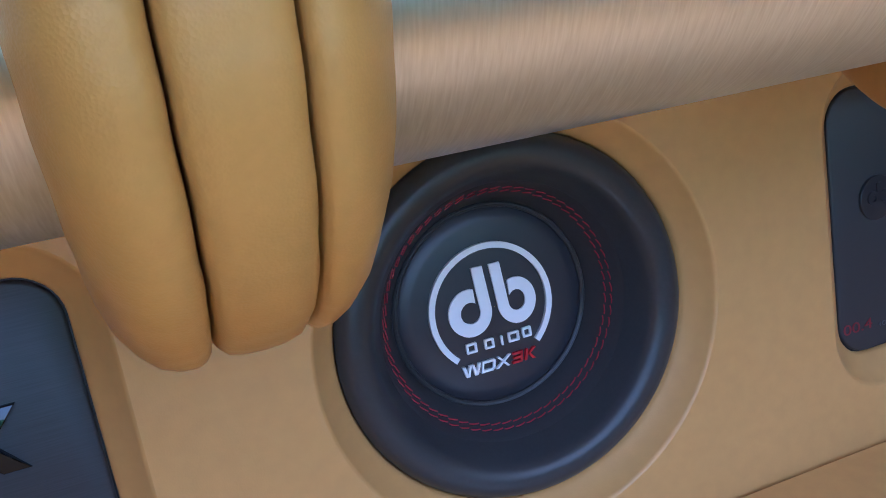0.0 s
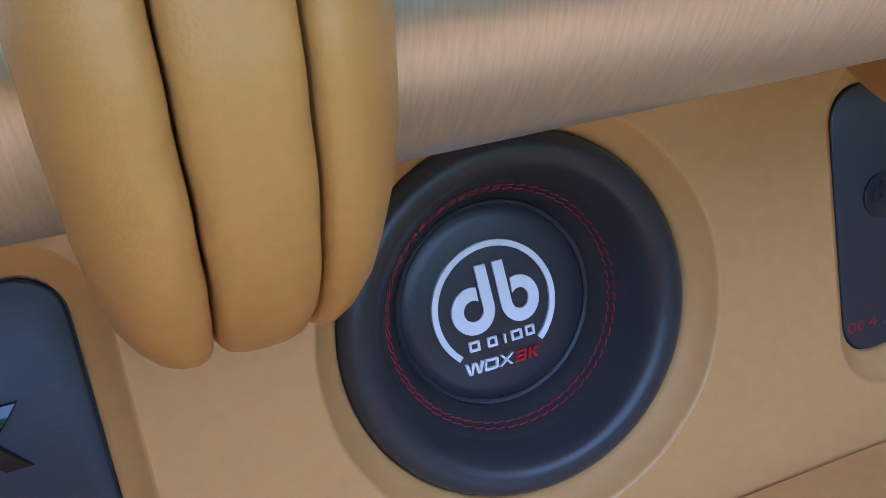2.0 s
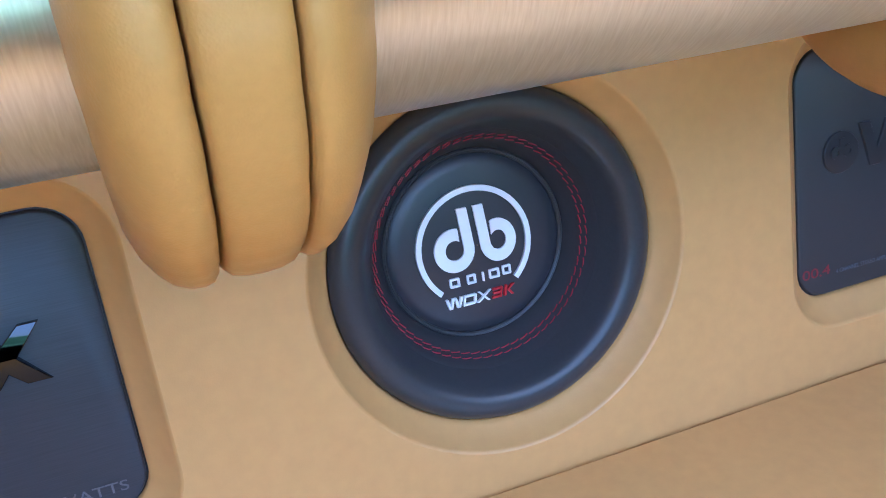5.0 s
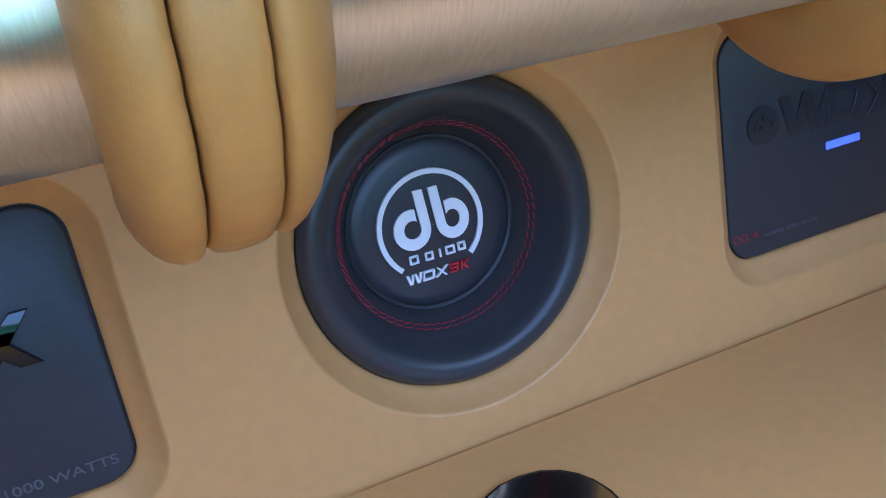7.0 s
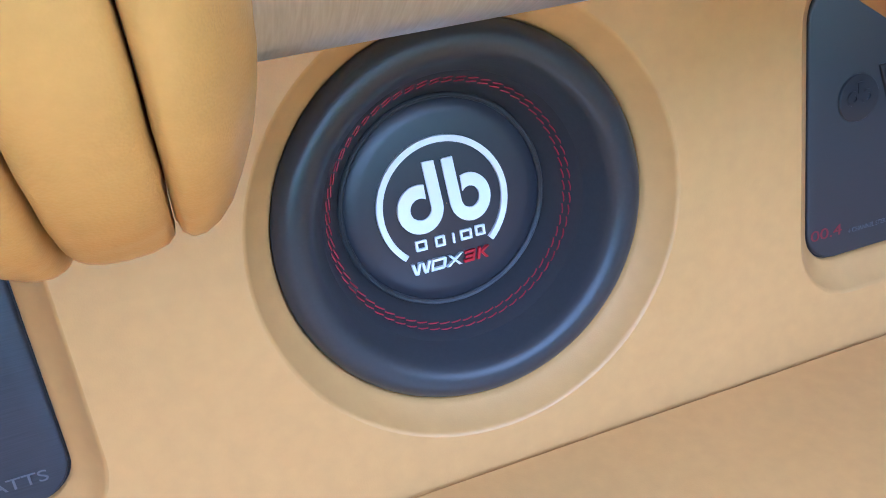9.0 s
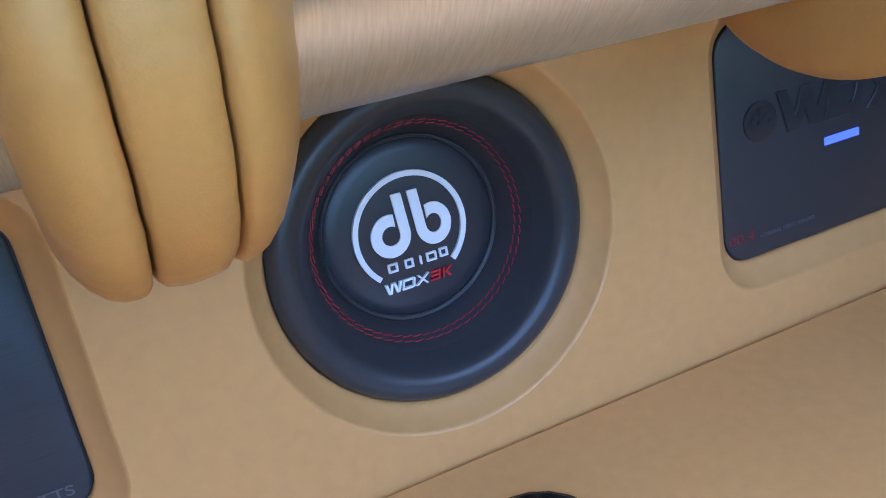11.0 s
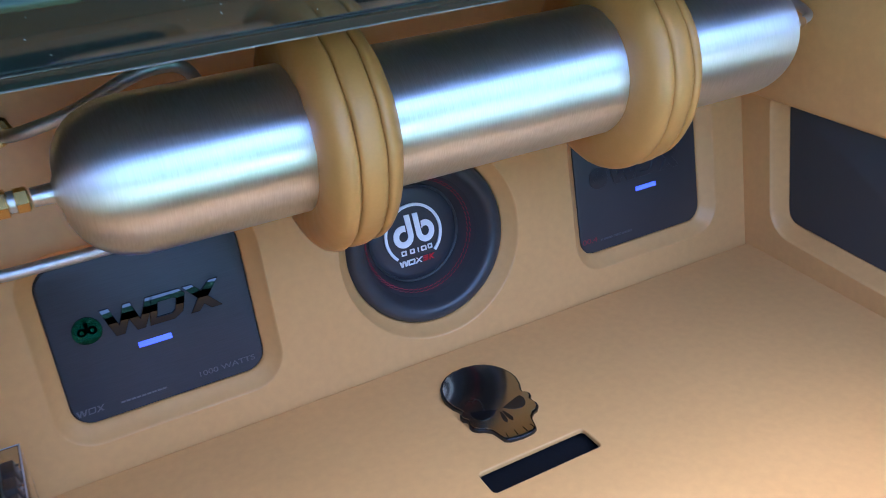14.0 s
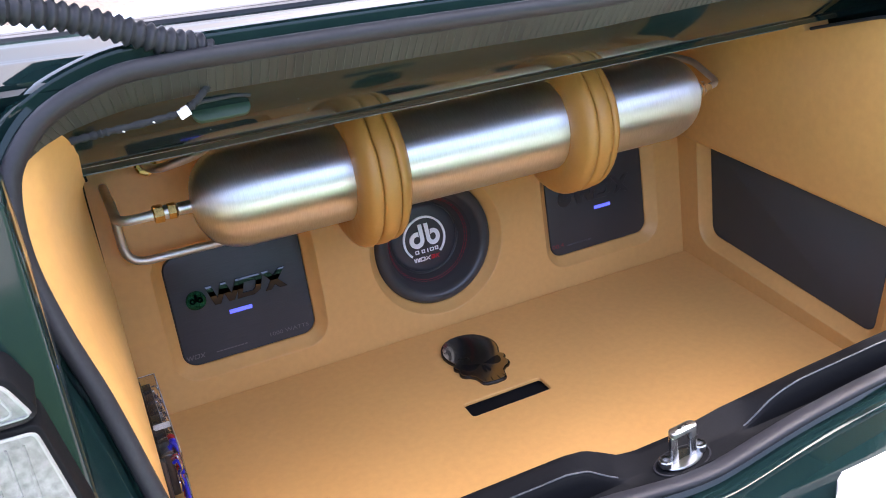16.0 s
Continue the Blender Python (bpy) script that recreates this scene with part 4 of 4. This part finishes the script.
# ---- lock striker ----
LOCK_STEEL = material("lock_steel", (0.44, 0.44, 0.44), 0.28, 1.0, var=0.2, fine=150.0)
def striker():
    t = thing("lock_striker", "chromed lock loop bolted to the black sill", "lock striker", pose(-0.004, -0.806, 0.1885, 0, 0, 4))
    part("base_plate", lathe([(0.0, 0.0), (0.0, 0.028), (0.002, 0.029), (0.004, 0.027), (0.0045, 0.0)], 32, "z"), LOCK_STEEL, t, m=Matrix.Diagonal((1.25, 0.62, 1, 1)))
    part("loop", sweep(rounded_path([(-0.016, 0, 0.002), (-0.020, 0.004, 0.052), (0.018, 0.004, 0.052), (0.019, 0, 0.002)], 0.008, 6), rrect(0.013, 0.009, 0.003, 3), up=(0, 1, 0)), LOCK_STEEL, t)
    part("loop_cap", slab(rrect(0.048, 0.016, 0.007, 5), -0.058, -0.0505, 0.0015), LOCK_STEEL, t, m=pose(-0.001, 0.004, 0.0, -90, 0, 0))
    for x in (-0.032, 0.034):
        bolt = part("bolt", lathe([(0.004, 0.0105), (0.013, 0.0105), (0.0145, 0.009), (0.0145, 0.0045), (0.010, 0.004), (0.010, 0.0)], 20, "z"), LOCK_STEEL, t, m=pose(x, 0.002, 0))
        bolt.parent = t
    part("washer", lathe([(0.0, 0.047), (0.0012, 0.0465), (0.0012, 0.0445), (0.0, 0.044)], 32, "z"), SEAL, t, m=Matrix.Diagonal((1.1, 0.55, 1, 1)))
    return t


striker()


# ---- tail lamp ----
def tail_lamp():
    t = thing("tail_lamp", "clear-lens tail lamp with silver reflectors beside the boot opening", "tail lamp", pose(0.009, -0.862, 0.003))
    low = round_poly([(-0.94, 0.42), (-0.770, 0.42), (-0.7985, 0.600), (-0.94, 0.606)], 0.008, 4)
    top = round_poly([(-0.94, 0.612), (-0.794, 0.612), (-0.812, 0.655), (-0.94, 0.70)], 0.012, 6)
    GLASS = clear("lamp_lens", ior=1.16)
    SILVER = material("lamp_reflector", (0.24, 0.245, 0.25), 0.45, 0.3, var=0.6, fine=120.0, bump=0.35, bump_scale=130.0, bump_depth=0.002, cells=True)
    BEZEL = material("lamp_bezel", (0.34, 0.35, 0.36), 0.35, 0.2, var=0.15)
    for pts in (low, top):
        part("reflector", slab(offset_outline(pts, -0.003), 0.006, 0.030), SILVER, t)
        lens = part("lens", slab(pts, -0.001, 0.003, 0.0012), GLASS, t)
        lens.visible_shadow = False
        bm = bmesh.new()
        bridge(bm, [[(x, y, z) for x, z in offset_outline(pts, -d)] for d, y in ((0.0022, 0.0065), (0.0026, 0.0038), (0.0040, 0.0038), (0.0044, 0.0065))])
        part("lens_rim", bm, BEZEL, t, "bright rim inside the lens")
        part("gasket", slab(offset_outline(pts, 0.004), 0.0075, 0.060, 0.002), PLASTIC, t, "black rubber gasket")
    mx, mz = -0.868, 0.648
    for k in (0.78, 0.54, 0.30):
        ring = [(mx + (x - mx) * k, 0.0050, mz + (z - mz) * k) for x, z in top]
        part("reflector_ring", tube(ring + [ring[0]], 0.0012, 6, (0, 1, 0)), BEZEL, t)
    for i in range(9):
        x0 = -0.93 + i * 0.0145
        part("bulb_divider", box(x0, x0 + 0.0026, 0.0045, 0.0080, 0.44, 0.588, 0.0008), SILVER, t)
    part("housing", box(-0.95, -0.772, 0.058, 0.16, -0.30, 0.79, 0.008, 3), PAINT, t)
    return t


tail_lamp()


# ---- corrugated hose ----
def hose():
    path = smooth_path([(-0.515, -0.548, 0.828), (-0.536, -0.552, 0.840), (-0.571, -0.560, 0.852), (-0.626, -0.565, 0.877), (-0.678, -0.575, 0.899), (-0.74, -0.59, 0.918), (-0.82, -0.61, 0.935)], 26)
    length = sum((b - a).length for a, b in zip(path, path[1:]))
    acc = [0.0]
    for a, b in zip(path, path[1:]):
        acc.append(acc[-1] + (b - a).length)
    bm = bmesh.new()
    loops = []
    for i, p in enumerate(path):
        t = (path[min(i + 1, len(path) - 1)] - path[max(i - 1, 0)]).normalized()
        side = t.cross(Vector((0, 1, 0.2))).normalized()
        up = side.cross(t)
        r = 0.0142 + 0.0024 * math.sin(2 * math.pi * acc[i] / 0.0115)
        if acc[i] < 0.03:
            r *= 0.6 + 0.4 * acc[i] / 0.03
        loops.append([p + side * r * math.cos(2 * math.pi * k / 20) + up * r * math.sin(2 * math.pi * k / 20) for k in range(20)])
    bridge(bm, loops)
    t = thing("corrugated_hose", "grey-black corrugated rubber cable hose on the body gutter", "hose")
    part("sleeve", bm, SEAL, t, angle=70)
    part("end_cuff", tube([path[0] + (path[0] - path[6]) * 0.6, path[0], path[6], path[12]], 0.0088, 16, (0, 1, 0.2)), PLASTIC, t, "smooth black end cuff")
    return t


hose()


# ---- taped cable with a white connector under the ledge ----
def cable():
    t = thing("taped_cable", "taped black cable with a white connector under the ledge", "cable")
    pth = smooth_path([(-0.697, -0.563, 0.7625), (-0.670, -0.564, 0.7645), (-0.650, -0.565, 0.766), (-0.600, -0.566, 0.769), (-0.571, -0.567, 0.773), (-0.556, -0.565, 0.780), (-0.543, -0.557, 0.788), (-0.530, -0.545, 0.794)], 8)
    bm = bmesh.new()
    loops = []
    for i, p in enumerate(pth):
        tt = (pth[min(i + 1, len(pth) - 1)] - pth[max(i - 1, 0)]).normalized()
        side = tt.cross(Vector((0, 1, 0.3))).normalized()
        up = side.cross(tt)
        r = 0.0042 * (1 + 0.2 * math.sin(i * 1.9) + 0.08 * math.sin(i * 4.1))
        loops.append([p + side * r * math.cos(2 * math.pi * k / 12) + up * r * math.sin(2 * math.pi * k / 12) for k in range(12)])
    bridge(bm, loops)
    part("cable", bm, CABLE, t)
    part("connector", box(-0.0068, 0.0068, -0.005, 0.005, -0.0052, 0.0052, 0.001), WHITE_PLASTIC, t, "white plastic connector", m=pose(-0.571, -0.570, 0.7725, 0, -22, 0))
    for x, z in ((-0.606, 0.768), (-0.640, 0.764)):
        part("tag", box(-0.0014, 0.0014, -0.0007, 0.0007, -0.0008, 0.0008, 0.0002), WHITE_PLASTIC, t, m=pose(x, -0.570, z, 0, 30, 0))
    return t


cable()


# ---- bent tubes of the air line ----
def pipes():
    a = thing("air_line", "bent grey steel air tube from the tank fitting", "air line", group="air lines")
    part("tube", tube(rounded_path([(-0.588, -0.1300, 0.4835), (-0.652, -0.1305, 0.4830), (-0.653, 0.080, 0.476)], 0.032), 0.0088, 16, (0, 0.2, 1)), STEEL, a)
    b = thing("air_line", "bent grey steel air tube low beside the tank", "air line", group="air lines")
    part("tube", tube(rounded_path([(-0.40, 0.020, 0.336), (-0.648, 0.018, 0.337), (-0.649, 0.020, 0.466)], 0.045), 0.0085, 16, (0.1, 1, 0.1)), STEEL, b)
    c = thing("air_line", "bent grey steel air tube with brass ring nut", "air line", group="air lines")
    part("tube", tube(rounded_path([(-0.571, 0.085, 0.503), (-0.560, 0.02, 0.509), (-0.485, 0.0, 0.528), (-0.400, -0.03, 0.572), (-0.345, -0.03, 0.574), (-0.322, -0.02, 0.52)], 0.03), 0.0085, 16, (0.1, 1, 0.3)), STEEL, c)
    part("ring_fitting", lathe([(-0.006, 0.011), (-0.007, 0.017), (-0.004, 0.021), (0.004, 0.021), (0.006, 0.017)], 8, "y"), BRASS, c, "dull brass ring nut", m=pose(-0.570, 0.080, 0.503, -9.8, 0, 0), angle=20)
    d = thing("air_line", "bent grey steel air tube at the tank's far end", "air line", group="air lines")
    part("tube", tube(rounded_path([(0.612, -0.1300, 0.4805), (0.652, -0.125, 0.484), (0.642, -0.05, 0.520), (0.60, 0.07, 0.53)], 0.02), 0.0075, 14, (0.1, 0.2, 1)), STEEL, d)


pipes()


# ---- fuse block with clear cover ----
def fuse_block():
    t = thing("fuse_block", "clear-covered fuse block with wires, standing against the leather lining", "fuse block", pose(-0.671, -0.185, 0.002))
    GREY_CELL = material("grey_fuse_holder", (0.055, 0.055, 0.055), 0.3, 0.3, var=0.3)
    part("base", box(-0.0185, -0.010, -0.132, 0.132, 0.002, 0.122, 0.002), GREY_CELL, t)
    COVER = clear("clear_acrylic", (0.97, 0.98, 0.99), 0.0, 1.18)
    cover = part("cover", merge(box(0.0160, 0.0185, -0.135, 0.135, 0.0, 0.132, 0.001), box(-0.0185, 0.0160, 0.1325, 0.135, 0.0, 0.132, 0.0008), box(-0.0185, 0.0160, -0.1325, 0.1325, 0.1295, 0.132, 0.0008)), COVER, t, "clear acrylic cover")
    cover.visible_shadow = False
    # Opaque pale tubes paint the gleam on the clear cover's edges.
    EDGE = material("edge_gleam", (0.55, 0.57, 0.60), 0.15, var=0.3)
    for a, b in (((0.0175, 0.134, 0.004), (0.0175, 0.134, 0.131)), ((0.0175, 0.134, 0.131), (0.0175, -0.134, 0.131)), ((-0.0175, 0.134, 0.131), (0.0175, 0.134, 0.131))):
        part("cover_edge", tube([a, b], 0.0009, 6, (0.3, 0.5, 0.2)), EDGE, t)
    for i in range(3):
        y = 0.100 - i * 0.042
        part("fuse_wire", tube(smooth_path([(0.006, y + 0.012, 0.112), (0.012, y + 0.004, 0.118), (0.014, y - 0.006, 0.105), (0.009, y - 0.010, 0.086), (0.012, y, 0.07)], 6), 0.0017, 8, (0, 1, 0.1)), CHROME, t)
    for i in range(7):
        y = 0.115 - i * 0.034
        part("fuse_holder", box(-0.010, 0.004, y - 0.012, y + 0.012, 0.02, 0.112, 0.002), GREY_CELL, t)
        part("fuse", box(0.004, 0.009, y - 0.006, y + 0.006, 0.045, 0.090, 0.002), CHROME, t)
        for z in (0.036, 0.098):
            part("screw", lathe([(0.004, 0.0045), (0.0065, 0.0045), (0.007, 0.003), (0.007, 0.0)], 12), CHROME, t, m=pose(0, y, z))
    part("divider", box(-0.012, 0.0150, -0.034, -0.031, 0.119, 0.128, 0.0005), WHITE_PLASTIC, t)
    RED_W = material("red_wire", (0.55, 0.02, 0.02), 0.4)
    BLUE_W = material("blue_wire", (0.01, 0.02, 0.60), 0.4)
    rnd = random.Random(5)
    for i, mat in enumerate((RED_W, BLUE_W, CHROME, RED_W, CHROME, CHROME, BLUE_W, CHROME, RED_W, CHROME, BLUE_W, CHROME)):
        y = -0.040 - 0.0075 * i
        top = 0.118 - 0.02 * rnd.random()
        part("wire", tube(smooth_path([(0.002, y, top), (0.010, y - 0.004, top + 0.004), (0.0135, y - 0.010, top - 0.018), (0.008, y + 0.004, 0.075), (0.012, y - 0.006, 0.045), (0.009, y, 0.012)], 6), 0.0030 if mat is not CHROME else 0.0016, 8, (0, 1, 0.1)), mat, t)
    part("cable_lug", box(0.010, 0.0155, -0.131, -0.108, 0.004, 0.060, 0.003), BLUE_W, t, "blue insulated cable lug")
    return t


fuse_block()

# ---- raised boot lid, above and behind the opening; unseen, tilted to block sky ----
lid = bmesh.new()
rows = bridge(lid, [[(x, -0.46 + 0.02 * abs(x), 0.93), (x, -0.52, 1.00), (x, -0.62, 1.36), (x, -0.70, 1.62), (x, -0.72, 1.72), (x, -0.65, 1.72), (x, -0.55, 1.40), (x, -0.45, 1.05), (x, -0.42, 0.97)] for x in np.linspace(-0.76, 0.72, 9)])
lid.faces.new(rows[0])
lid.faces.new(rows[-1])
tagged(part("boot_lid", lid, PAINT), "raised dark green boot lid", "car body", kind="structure")

# ---- surroundings ----
CONCRETE = material("pale_concrete", (0.36, 0.35, 0.33), 0.9, var=0.15, big=0.6, fine=30.0, bump=0.3, bump_scale=40.0, bump_depth=0.01)
tagged(part("ground", box(-60, 60, -60, 60, -0.74, -0.70), CONCRETE), "pale concrete ground under the car", "ground", kind="structure")
tagged(part("car_underside", box(-0.9, 0.9, -0.90, 2.0, -0.55, -0.13), GAP), "dark underside of the car", "car body", kind="structure")
hedge = bmesh.new()
loops = []
for k in (0.0, 0.25, 0.5, 0.75, 1.0):
    lp = []
    for a in np.linspace(0, 2 * math.pi, 97)[:-1]:
        # Added rise, nearer on the right, blocks sky light from that side.
        right_rise = max(0.0, math.cos(a + radians(25))) ** 1.5
        tall = 6.5 + 3.0 * right_rise + 1.0 * noise.noise(Vector((5 * math.cos(a), 5 * math.sin(a), 0.3)))
        far = (40 - 20 * right_rise) * (1 + 0.05 * noise.noise(Vector((4 * math.cos(a), 4 * math.sin(a), 3 * k))))
        lp.append((far * math.cos(a), far * math.sin(a), -0.7 + (0.7 + tall) * k))
    loops.append(lp)
bridge(hedge, loops)
tagged(part("backdrop", hedge, material("far_greenery", (0.055, 0.14, 0.075), 0.9, var=0.4, big=0.5, fine=4.0)), "unseen green hedge all round, raised on the right to cut sky light", "backdrop", kind="structure")

# Unseen strip, added for the green line it reflects in the tank.
lawn = bmesh.new()
bridge(lawn, [[(x, y + 0.35 * noise.noise(Vector((x * 0.4, y, 0))), z) for x in np.linspace(-40, 40, 81)] for y, z in ((-2.5, -0.71), (-2.52, -0.67), (-2.6, -0.655), (-5.0, -0.64), (-7.9, -0.655), (-8.0, -0.71))], closed=False)
tagged(part("lawn", lawn, material("mown_grass", (0.050, 0.115, 0.045), 0.9, var=0.5, big=1.5, fine=60.0, bump=0.8, bump_scale=90.0, bump_depth=0.02)), "strip of mown green grass behind the car", "lawn", kind="structure")

# ---- specks of dust on the painted ledge ----
rnd = random.Random(11)
DUST = material("pale_dust", (0.30, 0.31, 0.30), 0.9)
specks = bmesh.new()
for i in range(46):
    x, k = rnd.uniform(-0.62, 0.45), rnd.random()
    y = -0.425 - 0.095 * k
    z = float(np.interp(-y, [0.400, 0.425, 0.470, 0.520, 0.548], [0.668, 0.690, 0.722, 0.764, 0.800]))
    c = 1 - (x / 0.8) ** 2
    bmesh.ops.create_icosphere(specks, subdivisions=1, radius=rnd.uniform(0.0003, 0.0006), matrix=Matrix.Translation((x, y - 0.020 * c * max(0, (z - 0.66) / 0.16) - 0.0004, z)))
tagged(part("dust_specks", specks, DUST), "pale dust specks on the green painted ledge", "dust", kind="stuff")
